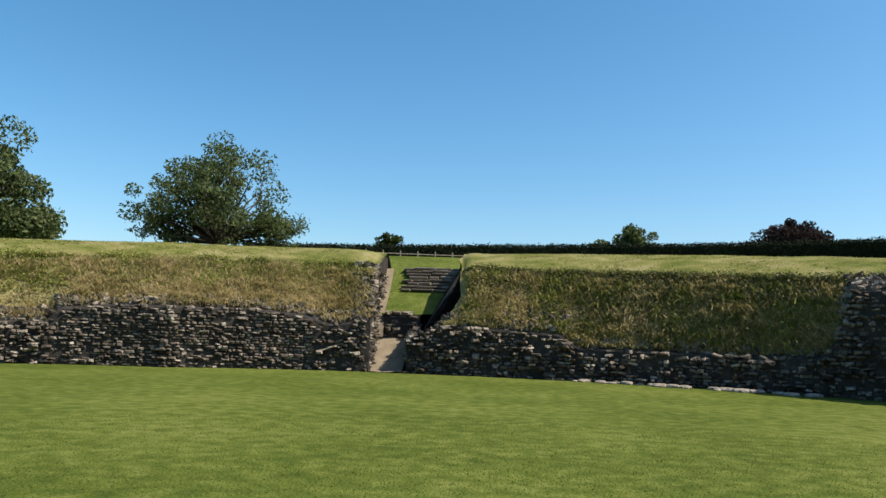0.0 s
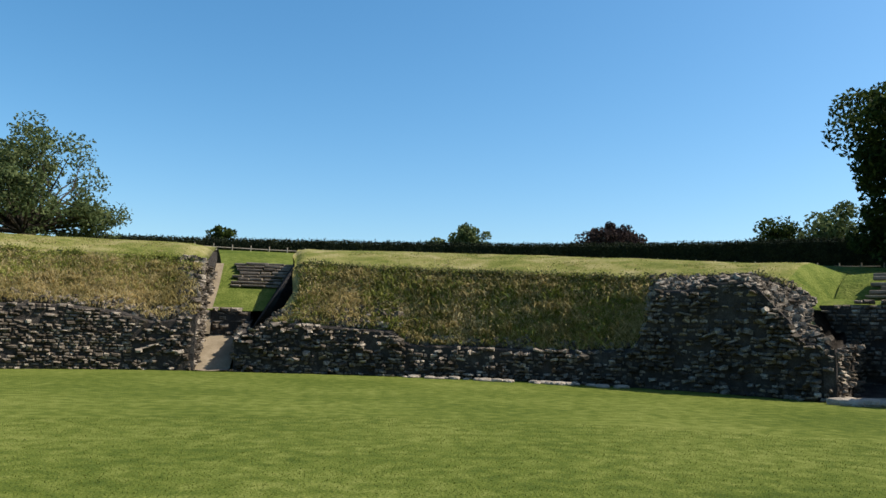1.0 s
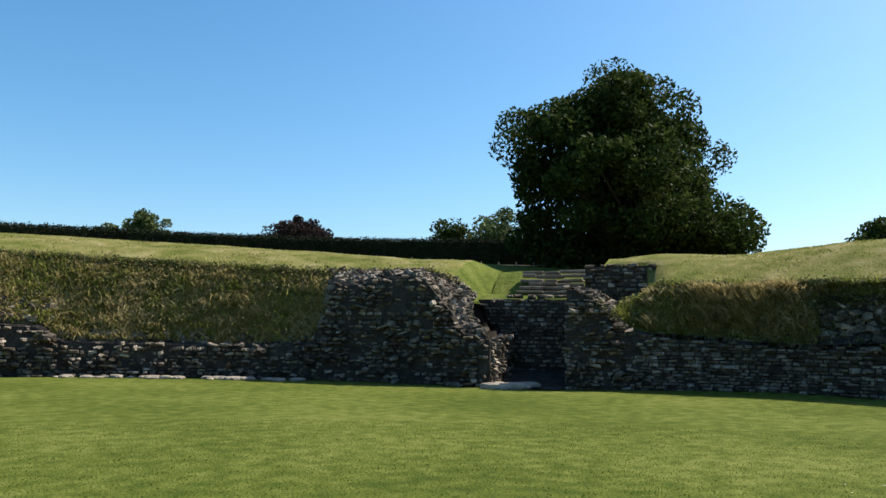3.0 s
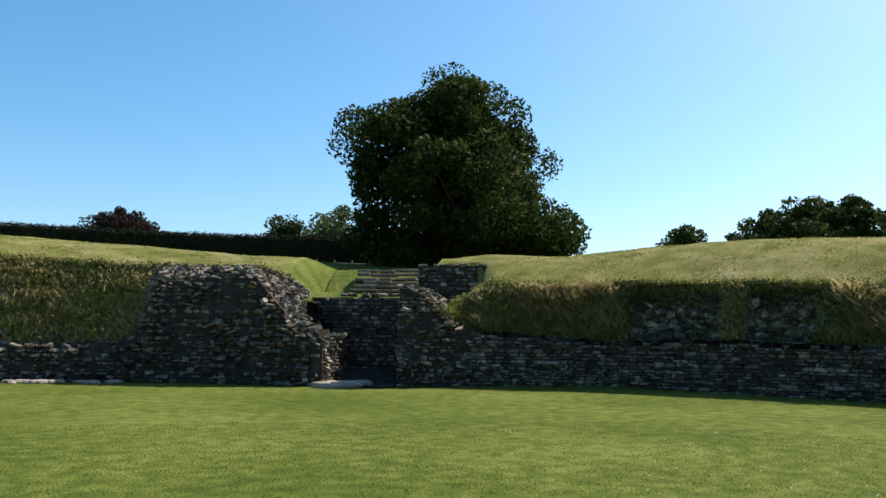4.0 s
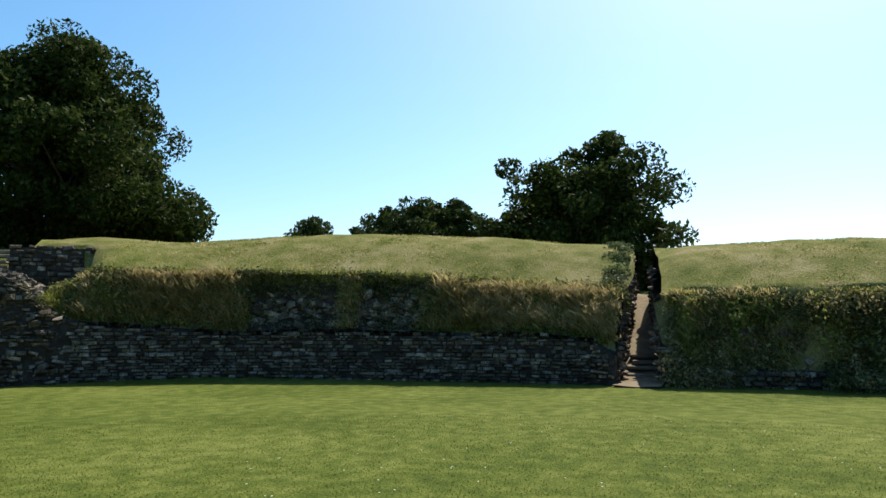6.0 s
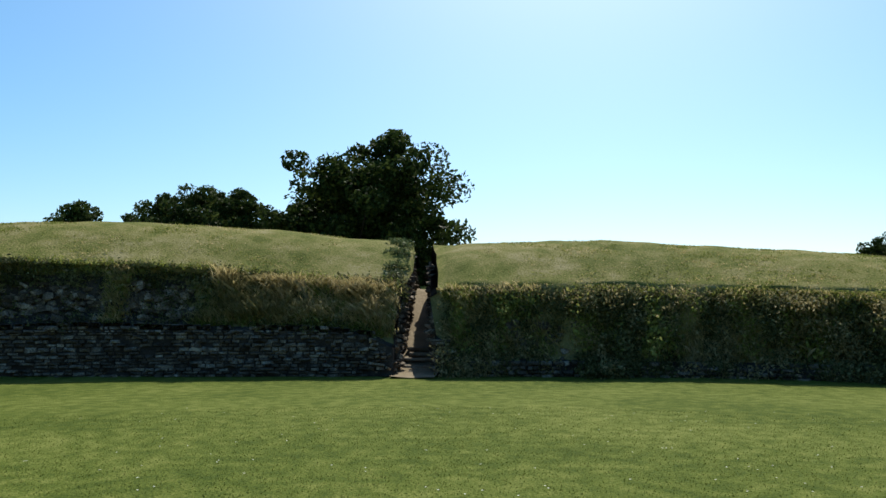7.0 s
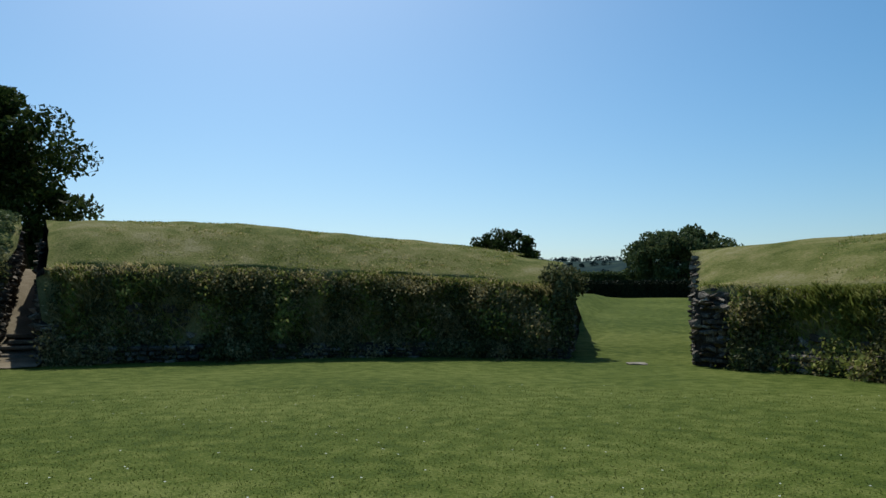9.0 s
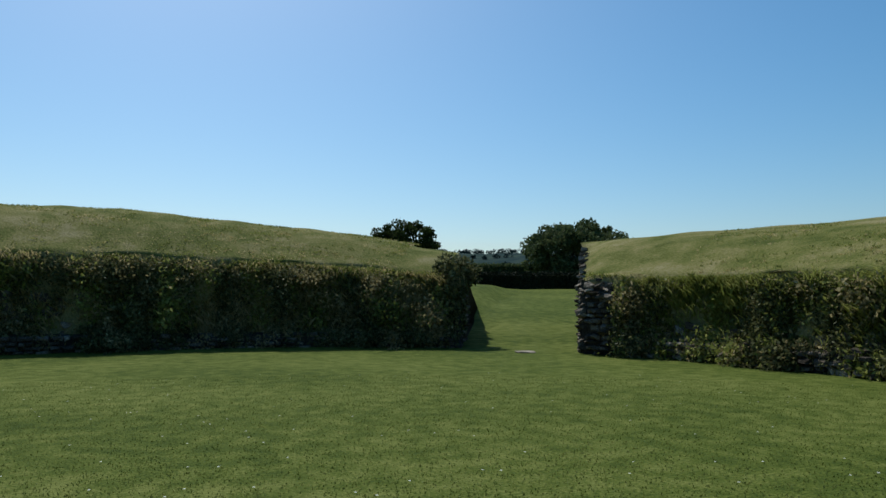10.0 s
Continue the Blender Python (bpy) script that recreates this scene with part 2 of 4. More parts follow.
def leaf_quads(centres, size, rng, flat=0.0):
    n = len(centres)
    d1 = rng.normal(size=(n, 3))
    d1 /= np.linalg.norm(d1, axis=1)[:, None]
    d2 = rng.normal(size=(n, 3))
    d2[:, 2] *= 1 - flat
    d2 -= d1 * (d1 * d2).sum(1)[:, None]
    d2 /= np.linalg.norm(d2, axis=1)[:, None]
    sz = (size * rng.uniform(0.6, 1.4, n))[:, None]
    d1, d2 = d1 * sz, d2 * sz * 0.55
    return np.stack([centres - d1, centres - d2 * 0.9 + d1 * 0.1, centres + d1, centres + d2 * 0.9 + d1 * 0.1], 1)


def tube(points, radii, sides=7):
    verts, faces = [], []
    for i, (p, r) in enumerate(zip(points, radii)):
        d = (points[min(i + 1, len(points) - 1)] - points[max(i - 1, 0)]).normalized()
        a = d.orthogonal().normalized()
        b = d.cross(a)
        for k in range(sides):
            t = 2 * math.pi * k / sides
            verts.append(p + a * (r * math.cos(t)) + b * (r * math.sin(t)))
    for i in range(len(points) - 1):
        for k in range(sides):
            faces.append((i * sides + k, i * sides + (k + 1) % sides, (i + 1) * sides + (k + 1) % sides, (i + 1) * sides + k))
    return verts, faces


# ---- ground: lawn, fields and distance in one sheet ----
def build_ground():
    rings = [-20.9, -17, -12, -8, -5, -3, -1.5, 0, 1, 2, 3, 4, 5, 5.5, 6, 6.5, 7, 7.5, 8, 9, 10, 12, 14, 16, 18, 20, 23, 26, 30, 35, 40, 46, 54, 64, 80, 110, 160, 250, 420, 800, 1800, 3500]
    ps = np.arange(-180, 180, 1.5)
    verts, faces = [], []
    for s in rings:
        for p in ps:
            if s < 0:
                f = (s + 20.95) / 20.95
                q = at(p, 0)
                c = Vector((CX, CY, 0))
                q = c + (q - c) * max(f, 0.002)
            else:
                q = at(p, s)
                q.z = ground_h(p, s) + (0.12 * noise.noise(q * 0.12) if s > 3 else 0)
            verts.append(q)
    n = len(ps)
    for i in range(len(rings) - 1):
        for j in range(n):
            faces.append((i * n + j, (i + 1) * n + j, (i + 1) * n + (j + 1) % n, i * n + (j + 1) % n))
    ob = mesh_object("ground", verts, faces, LAWN, smooth_shade=True)
    tagged(ob, "mown green lawn of the arena running out into fields", "lawn", kind="structure")


build_ground()

# ---- banks between the entrances ----



def steep(p):
    """How upright the bank's inner side stands: the southern banks are nearly sheer."""
    return smooth(48, 40, p)


def profile(p):
    b, hw, hl, hc = base_s(p), wall_h(p), lip_h(p), crest_h(p)
    hw2 = min(hw, hl - 0.25)
    k = steep(p)
    lip = (2.0 * (1 - k) + (b + 1.0) * k) if p > -60 else b + 1.0
    lip = max(lip, b + 0.9)
    out = max(outer_h(p), 0)
    pts = [(b + 0.14, -0.25), (b + 0.16, hw2 * 0.5), (b + 0.2, hw2), (b + 0.5, hw2 + 0.06)]
    s0, z0 = pts[-1]
    hollow = smooth(57.5, 59, p) * smooth(71.5, 70, p) * (1 - 0.8 * math.exp(-((p - 63.6) / 0.7) ** 2))
    for f in (0.2, 0.4, 0.6, 0.8, 0.93):
        across = f * (1 - k) + k * (0.15 + 0.55 * f)
        across = across * (1 - hollow) + hollow * min(1.25, 0.8 + 0.75 * f)
        pts.append((s0 + (lip - s0) * across, z0 + (hl - z0) * f))
    pts[-1] = (pts[-1][0] + 0.14, pts[-1][1])  # the turf overhangs the eroded slope a little
    pts += [(lip - 0.08, hl), (lip + 0.4, hl + 0.16)]
    block = smooth(80.3, 81.4, p) * smooth(86.0, 85.5, p)
    for f in (0.2, 0.4, 0.6, 0.8, 1.0):
        s = lip + 0.4 + (8 - lip - 0.4) * f
        z = hl + 0.16 + (hc - hl - 0.16) * math.sin(f * math.pi / 2) ** 0.9
        if block > 0 and f < 0.5:
            s, z = (s * (1 - block) + block * 4.3, z * (1 - block) + block * (hl + 0.1)) if f < 0.3 else (s * (1 - block) + block * 4.42, z * (1 - block) + block * 4.45)
        pts.append((s, z))
    pts += [(9.2, hc - 0.02), (10.5, hc - 0.25), (13.5, max(ground_h(p, 13.5) - 0.3, hc - 1.6)), (17, ground_h(p, 17) - 0.4)]
    return pts


def worn_back(p, z):
    """How far, in degrees, the broken end by the chamber is worn back above the wall."""
    return 2.3 * smooth(1.3, 2.7, z) * max(0, 1 - (p - 90.2) / 6) if 90 < p < 96.2 else 0.0


def stair_lean(p, s, z):
    """How far, in degrees, the north bank's end by the stair slopes back."""
    return -3.6 * smooth(0.5, 3.3, z) * (1 + 0.35 * smooth(6, 1, s)) * max(0, 1 - (139.2 - p) / 9) if 130.2 < p < 139.3 else 0.0


def bank_point(p, f):
    """A point of the inner slope: f = 0 at the wall's top, 1 at the lip."""
    pts = profile(p)[3:10]
    x = f * (len(pts) - 1)
    i = min(int(x), len(pts) - 2)
    a, b = pts[i], pts[i + 1]
    w = x - i
    z = a[1] + (b[1] - a[1]) * w
    s = a[0] + (b[0] - a[0]) * w
    return at(p + worn_back(p, z) + stair_lean(p, s, z), s, z)


def narrow(s):
    return 1.55 * (1 - (1 - 0.015 * min(max(s, 0), 10)) / (1 + max(s, 0) / 24))


# how each cut end of a bank swings as it runs outwards, in degrees round the oval
END_PASSAGE_N = lambda s: 0.36 * min(max(s, 0), 10) - narrow(s) - 1.3 * smooth(0.5, 4, s)
END_PASSAGE_S = lambda s: 0.27 * min(max(s, 0), 10) + 0.9 * narrow(s)
END_MAIN_N = lambda s: 0.40 * max(0, min(s, 9) - 1.5)
END_MAIN_S = lambda s: 0.42 * max(0, min(s, 8) - 0.3)
STILL = lambda s: 0.0
TERRACE = [(0, 3.0), (3.5, 3.2), (4.9, 3.3), (5.6, 3.4), (6.6, 4.0), (8.0, 4.55), (11, 4.6), (15, 4.4)]
terrace = lambda s: float(np.interp(s, [a for a, b in TERRACE], [b for a, b in TERRACE])) + 0.03


def build_bank(name, p0, p1, label, low=STILL, high=STILL, fall=None):
    step = 0.6
    ps = np.linspace(p0, p1, max(4, int((p1 - p0) / step)))
    verts, index, faces = [], [], []
    cols = len(profile(ps[0]))
    for p in ps:
        edge = min(p - p0, p1 - p)
        for j, (s, z) in enumerate(profile(p)):
            swing = low(s) * max(0, 1 - (p - p0) / 9) + high(s) * max(0, 1 - (p1 - p) / 9)
            q = at(p + swing + worn_back(p, z) + stair_lean(p, s, z), s, z)
            if fall is not None and j >= 9 and p - p0 < 3.5:
                f = smooth(0, 3.5, p - p0)
                q.z = q.z * f + fall(s) * (1 - f)
            w = 0.10 + 0.22 * steep(p) * (j < 9) if 4 <= j <= 9 else (0.05 if j > 9 else 0.02)
            q += Vector((noise.noise(q * 0.9), noise.noise(q * 0.9 + Vector((7, 3, 1))), noise.noise(q * 0.7 + Vector((1, 9, 4))))) * w * 1.6
            if edge < 2.2 and j >= 9 and j <= 14:
                q.z -= 0.32 * (1 - edge / 2.2) ** 2
            verts.append(q)
    faces = grid_faces(len(ps), cols)
    # faces of the overhung hollow take the dark core colour to paint its shade
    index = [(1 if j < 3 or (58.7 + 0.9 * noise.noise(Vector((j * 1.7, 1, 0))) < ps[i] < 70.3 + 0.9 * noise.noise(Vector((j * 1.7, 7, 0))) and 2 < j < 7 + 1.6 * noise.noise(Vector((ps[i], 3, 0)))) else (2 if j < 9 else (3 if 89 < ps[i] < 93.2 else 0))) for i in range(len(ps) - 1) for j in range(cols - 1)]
    n = len(verts)
    faces.append(tuple(range(cols)))
    faces.append(tuple(range(n - 1, n - cols - 1, -1)))
    index += [1, 1]  # the cut ends show the stone core
    ob = mesh_object(name, verts, faces, None, mats=[TURF, CORE_AND_SHADE, EARTH, GREEN_TURF], index=index, smooth_shade=True)
    tagged(ob, label, "bank", kind="structure")


build_bank("bank_northwest", 143.0, 183.0, "grassy earth bank above a low ruined stone wall")
build_bank("bank_north", 90.2, 139.2, "earth bank with long dry grass above a broken wall", fall=terrace)
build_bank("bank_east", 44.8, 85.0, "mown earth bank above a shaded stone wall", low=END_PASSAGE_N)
build_bank("bank_southeast", 5.0, 41.7, "mown earth bank with a sheer overgrown face", low=END_MAIN_N, high=END_PASSAGE_S)
build_bank("bank_south", -120.0, -4.8, "mown earth bank with an overgrown face beside the entrance", high=END_MAIN_S)


# ---- rough growth on the banks ----
def slope_growth(name, label, p0, p1, count, height, mat, seed, f0=0.0, f1=1.0, lean=0.95, width=0.012, keep=None, sink=0.02, hang=0.7):
    """Tufts of long grass on a stretch of the inner slope, thick and thin by a slow noise."""
    rng = np.random.default_rng(seed)
    roots, hs = [], []
    while len(roots) < count:
        p, f = rng.uniform(p0, p1), rng.uniform(f0, f1)
        q = bank_point(p, f)
        thick = 0.5 + 0.9 * noise.noise(q * 0.55 + Vector((seed, 0, 0)))
        if rng.random() > thick or (keep and not keep(p, f)):
            continue
        tall = height * (0.55 + 0.9 * abs(noise.noise(q * 1.3 + Vector((0, seed, 0))))) * (1 - 0.75 * smooth(0.68, 0.95, f))
        for _ in range(9):
            roots.append((q.x + rng.normal() * 0.09, q.y + rng.normal() * 0.09, q.z - sink + rng.normal() * 0.03))
            hs.append(tall)
    roots = np.array(roots[:count])
    inward = np.array([CX, CY, 0]) - roots * np.array([1, 1, 0])
    inward /= np.linalg.norm(inward, axis=1)[:, None]
    hs = np.array(hs[:count])
    arr = blades(roots, hs, lean, width, rng, up=inward * hang)
    ob = scatter_mesh(name, [arr], mat)
    tagged(ob, label, "grass", kind="stuff")
    return ob


slope_growth("dry_grass", "long straw-coloured grass on the bank slope", 143.2, 181.5, 34000, 0.24, DRY, 31, 0.0, 0.75, width=0.02)
slope_growth("green_grass", "green rough grass along the bank's upper edge", 143.2, 181.5, 15000, 0.18, GREEN, 32, 0.45, 1.0, width=0.016)
clear = lambda p, f: not (91 < p < 103.2 and f < 0.85)
slope_growth("dry_grass", "tall dry grass and weeds on the bank slope", 92.0, 137.5, 40000, 0.24, DRY, 33, 0.0, 0.9, width=0.02, keep=clear)
slope_growth("green_grass", "tangled green weeds among the dry grass", 92.0, 137.5, 26000, 0.24, GREEN, 34, 0.0, 1.0, width=0.02, keep=clear)
open_ledge = lambda p, f: not (58.6 + 0.8 * noise.noise(Vector((f * 5, 1, 0))) < p < 70.4 + 0.8 * noise.noise(Vector((f * 5, 9, 0))) and f < 0.72 + 0.2 * noise.noise(Vector((p * 0.9, 4, 0))) and abs(p - 63.6) > 0.6 + 0.4 * noise.noise(Vector((f * 6, 5, 0))))
slope_growth("dry_grass", "tall pale grass hanging over the shaded wall", 45.2, 80.5, 22000, 0.26, DRY, 35, 0.05, 0.9, width=0.015, keep=open_ledge, lean=0.9, hang=1.2)
slope_growth("dry_grass", "thick tuft of pale dry grass drooping over the wall", 71.3, 77.5, 9000, 0.42, DRY, 39, 0.15, 0.85, width=0.015, lean=0.9, hang=1.3)
slope_growth("dry_grass", "pale dry grass drooping beside the passage", 45.2, 57.5, 12000, 0.38, DRY, 40, 0.1, 0.9, width=0.015, lean=0.9, hang=1.3)
slope_growth("dry_grass", "pale dry stalks hanging on the overgrown face", 5.4, 41.4, 9000, 0.34, DRY, 44, 0.0, 0.95, width=0.013, lean=0.9, hang=1.2)
slope_growth("dry_grass", "pale dry stalks hanging on the overgrown face", -40.0, -7.8, 12000, 0.32, GREEN, 45, 0.0, 0.95, width=0.014, lean=0.9, hang=1.2)
slope_growth("green_grass", "green weeds on the shaded bank slope", 45.2, 82.5, 18000, 0.2, GREEN, 36, 0.0, 0.92, width=0.02, keep=open_ledge, lean=0.9, hang=1.0)
slope_growth("green_grass", "rough grass edge over the overgrown face", 5.4, 41.4, 16000, 0.2, GREEN, 37, 0.55, 1.0, width=0.016)
slope_growth("green_grass", "rough grass edge over the overgrown face", -45.0, -5.2, 16000, 0.2, GREEN, 38, 0.45, 1.0, width=0.016)


def slope_weeds(name, label, p0, p1, clumps, size, mat, seed, f0=0.0, f1=1.0, keep=None, spread=0.13, leaves=26):
    """Low leafy clumps that sit close on the slope, of uneven size."""
    rng = np.random.default_rng(seed)
    pos = []
    made = 0
    while made < clumps:
        p, f = rng.uniform(p0, p1), rng.uniform(f0, f1)
        q = bank_point(p, f)
        if rng.random() > 0.5 + 0.9 * noise.noise(q * 0.8 + Vector((seed, 3, 0))) or (keep and not keep(p, f)):
            continue
        made += 1
        r = spread * rng.uniform(0.5, 1.6)
        d = rng.normal(size=(leaves, 3)) * r * np.array([0.8, 0.8, 0.6])
        d[:, 2] = np.abs(d[:, 2])
        pos.append(np.array(q) + d)
    ob = scatter_mesh(name, [leaf_quads(np.concatenate(pos), size, rng)], mat)
    tagged(ob, label, "weeds", kind="stuff")


slope_weeds("weeds", "leafy green weeds among the dry grass", 92.5, 137.5, 800, 0.045, GREEN, 171, 0.0, 1.0, clear)
slope_weeds("weeds", "brown seeding weeds among the dry grass", 92.5, 137.5, 1500, 0.04, WEED, 172, 0.0, 0.95, clear)
slope_weeds("weeds", "pale dry weeds among the dry grass", 92.5, 137.5, 1300, 0.04, DRY, 179, 0.0, 0.9, clear)
slope_weeds("weeds", "dark leafy weeds under the turf edge", 92.5, 137.5, 900, 0.05, IVY, 173, 0.55, 0.98, clear)
slope_weeds("weeds", "leafy green weeds along the bank", 143.5, 181.5, 900, 0.045, GREEN, 174, 0.3, 1.0)
slope_weeds("weeds", "brown seeding weeds along the bank", 143.5, 181.5, 900, 0.04, WEED, 175, 0.0, 0.8)
slope_weeds("weeds", "dull leafy weeds over the shaded wall", 45.4, 82.0, 1300, 0.045, WEED, 176, 0.05, 0.95, open_ledge)
slope_weeds("weeds", "green leafy weeds over the shaded wall", 45.4, 82.0, 900, 0.05, GREEN, 177, 0.3, 1.0, open_ledge)
slope_weeds("weeds", "dark leafy weeds under the turf edge", 45.4, 82.0, 1100, 0.05, IVY, 178, 0.5, 0.98)


def top_tufts(name, label, p0, p1, count, height, mat, seed):
    """Short uneven tufts left by the mower on a bank's top, thickest in long streaks."""
    rng = np.random.default_rng(seed)
    roots = []
    while len(roots) < count:
        p = rng.uniform(p0, p1)
        pts = profile(p)[9:16]
        s = rng.uniform(pts[0][0], pts[-1][0])
        q = at(p, s, float(np.interp(s, [a for a, b in pts], [b for a, b in pts])))
        if rng.random() > 0.45 + 1.2 * noise.noise(Vector((p * 0.25, s * 1.6, seed))):
            continue
        k = rng.integers(3, 8)
        d = rng.normal(size=(k, 3)) * np.array([0.06, 0.06, 0.0])
        roots += list(np.array(q) + d - np.array([0, 0, 0.03]))
    roots = np.array(roots[:count])
    ob = scatter_mesh(name, [blades(roots, np.full(count, height), 0.9, 0.012, rng)], mat)
    tagged(ob, label, "grass", kind="stuff")


for p0, p1, seed in ((10.5, 40.0, 181), (50.5, 79.5, 182), (95.5, 130.0, 183), (-42, -12, 184), (145, 181, 185)):
    top_tufts("mown_grass", "short uneven mown grass on the bank's top", p0, p1, 9000, 0.06, GREEN, seed)
    top_tufts("mown_grass", "short dry mown grass on the bank's top", p0, p1, 6000, 0.05, DRY, seed + 10)


def face_leaves(name, label, p0, p1, count, size, mat, seed, proud=0.16, f_low=0.0):
    """Creepers and weeds that hang over a sheer face, in clumps."""
    rng = np.random.default_rng(seed)
    pos = []
    while len(pos) < count:
        p = rng.uniform(p0, p1)
        low_z = 0.05 + f_low * wall_h(p)
        z = rng.uniform(low_z, max(low_z + 0.05, lip_h(p) - 0.22))
        pts = profile(p)[:10]
        s = float(np.interp(z, [b for a, b in pts], [a for a, b in pts]))
        q = at(p, s, z)
        thick = 0.45 + 1.0 * noise.noise(Vector((q.x * 1.3, q.y * 1.3, q.z * 0.6 + seed))) + 0.7 * noise.noise(q * 0.45)
        if rng.random() > thick :
            continue
        out = abs(rng.normal()) * proud * (0.2 + 1.6 * max(0, thick) ** 2)
        for _ in range(6):
            d = rng.normal(size=3) * 0.10
            c = at(p, s - out, z)
            pos.append((c.x + d[0], c.y + d[1], max(0.03, c.z + d[2])))
    ob = scatter_mesh(name, [leaf_quads(np.array(pos[:count]), size, rng)], mat)
    tagged(ob, label, "creeper", kind="stuff")


face_leaves("creeper", "dense ivy and weeds hanging over the wall face", 5.2, 41.6, 70000, 0.05, IVY, 41)
face_leaves("creeper", "ivy and weeds covering the wall beside the entrance", -45, -7.6, 62000, 0.05, IVY, 42)
face_leaves("creeper", "lighter green weeds among the ivy", 5.2, 41.6, 30000, 0.05, WEED, 46, 0.24)
face_leaves("creeper", "lighter green weeds among the ivy", 5.2, 41.6, 16000, 0.055, GREEN, 48, 0.2, 1.5)
face_leaves("creeper", "lighter green weeds among the ivy", -45, -7.6, 28000, 0.055, GREEN, 47, 0.2)
face_leaves("creeper", "dull brown weeds hanging on the face", -45, -7.6, 20000, 0.05, WEED, 49, 0.2)
face_leaves("creeper", "patchy weeds growing on the shaded slope", 46, 84, 14000, 0.045, IVY, 43, 0.1, 0.9)


# ---- stone walls ----
def stone_shapes(n, seed):
    """Worn blocks with a broken, sloping front and uneven corners, one by one by one, facing -y."""
    rng = np.random.default_rng(seed)
    shapes = []
    for _ in range(n):
        v = []
        cut = rng.uniform(0.32, 0.7)
        slip = rng.normal(size=2) * 0.08
        for y, k in ((0.5, 0.95), (0.02, 1.0), (-0.5, cut)):
            for x, z in ((-0.5, -0.5), (0.5, -0.5), (0.5, 0.5), (-0.5, 0.5)):
                front = y < -0.4
                v.append((x * k + rng.normal() * 0.06 + slip[0] * front, y + rng.normal() * 0.07, z * k + rng.normal() * 0.08 + slip[1] * front))
        shapes.append(np.array(v))
    return shapes


STONE_FACES = [(8, 9, 10, 11), (4, 5, 9, 8), (5, 6, 10, 9), (6, 7, 11, 10), (7, 4, 8, 11), (0, 1, 5, 4), (1, 2, 6, 5), (2, 3, 7, 6), (3, 0, 4, 7)]
SHAPES = stone_shapes(24, 5)
SHAPE_MESHES = []
for sh in SHAPES:
    me = bpy.data.meshes.new("stone")
    me.from_pydata([tuple(v) for v in sh], [], STONE_FACES)
    me.materials.append(STONE_PIECE)
    SHAPE_MESHES.append(me)


def lay_stones(spot, length, top, seed, course=0.14, wide=(0.16, 0.40), rough=0.03, gaps=0.04, tilt=2.0, bottom=lambda u: 0.0, tight=0.6):
    """Courses of blocks on a face; spot(u, z) gives the place and the outward way of the face at u metres along and z metres up."""
    rng = np.random.default_rng(seed)
    out, z = [], 0.0
    while z < 4.4:
        h = course * rng.uniform(0.65, 1.45)
        u = rng.uniform(0, 0.2)
        while u < length:
            w = rng.uniform(*wide) * (1.5 if rng.random() < 0.1 else 1)
            m = u + w / 2
            if m < length and z + h * 0.6 < top(m) + rng.normal() * 0.05 and z >= bottom(m) - 0.05 and rng.random() > gaps:
                place_, face = spot(m, z + h / 2)
                d = rng.uniform(0.16, 0.30)
                worn = 1.6 * rough * noise.noise(place_ * 1.1 + Vector((seed, 0, 0)))
                proud = rng.normal() * rough + worn + 0.03
                yaw = math.atan2(face.x, -face.y) + radians(rng.normal() * tilt * 1.5)
                mat = (Matrix.Translation(place_ + face * (proud - d * 0.35)) @ Matrix.Rotation(yaw, 4, "Z")
                       @ Euler((radians(rng.normal() * tilt), radians(rng.normal() * tilt), 0)).to_matrix().to_4x4()
                       @ Matrix.Diagonal((w * rng.uniform(0.88, 0.97), d, h * rng.uniform(tight, 0.98), 1)))
                out.append((int(rng.integers(len(SHAPES))), mat))
            u += w
        z += h
    return out


def stone_wall(name, label, core_verts, core_faces, stones, parts, parent=None):
    """A mortar core, up to 300 blocks as pieces of their own, and the rest as one mesh."""
    core = mesh_object(name, core_verts, core_faces, CORE_AND_SHADE, parent)
    tagged(core, label, "wall", kind="structure")
    lone = stones[:: max(1, -(-len(stones) // parts))] if parts else []
    ids = {id(st) for st in lone}
    for k, m in lone:
        ob = new("stone", SHAPE_MESHES[k])
        ob.parent = core
        ob.matrix_basis = m
    verts, faces = [], []
    for st in stones:
        if id(st) in ids:
            continue
        k, m = st
        a = np.array(m)
        o = 12 * len(verts)
        verts.append(SHAPES[k] @ a[:3, :3].T + a[:3, 3])
        faces += [tuple(i + o for i in f) for f in STONE_FACES]
    if verts:
        ob = mesh_object("stonework", np.concatenate(verts).tolist(), faces, STONE, core)
        tagged(ob, kind="stuff")
    return core


def arc_table(p0, p1):
    ps = np.linspace(p0, p1, 400)
    xy = np.array([tuple(at(p, base_s(p)))[:2] for p in ps])
    lens = np.concatenate([[0], np.cumsum(np.hypot(*np.diff(xy, axis=0).T))])
    return ps, lens


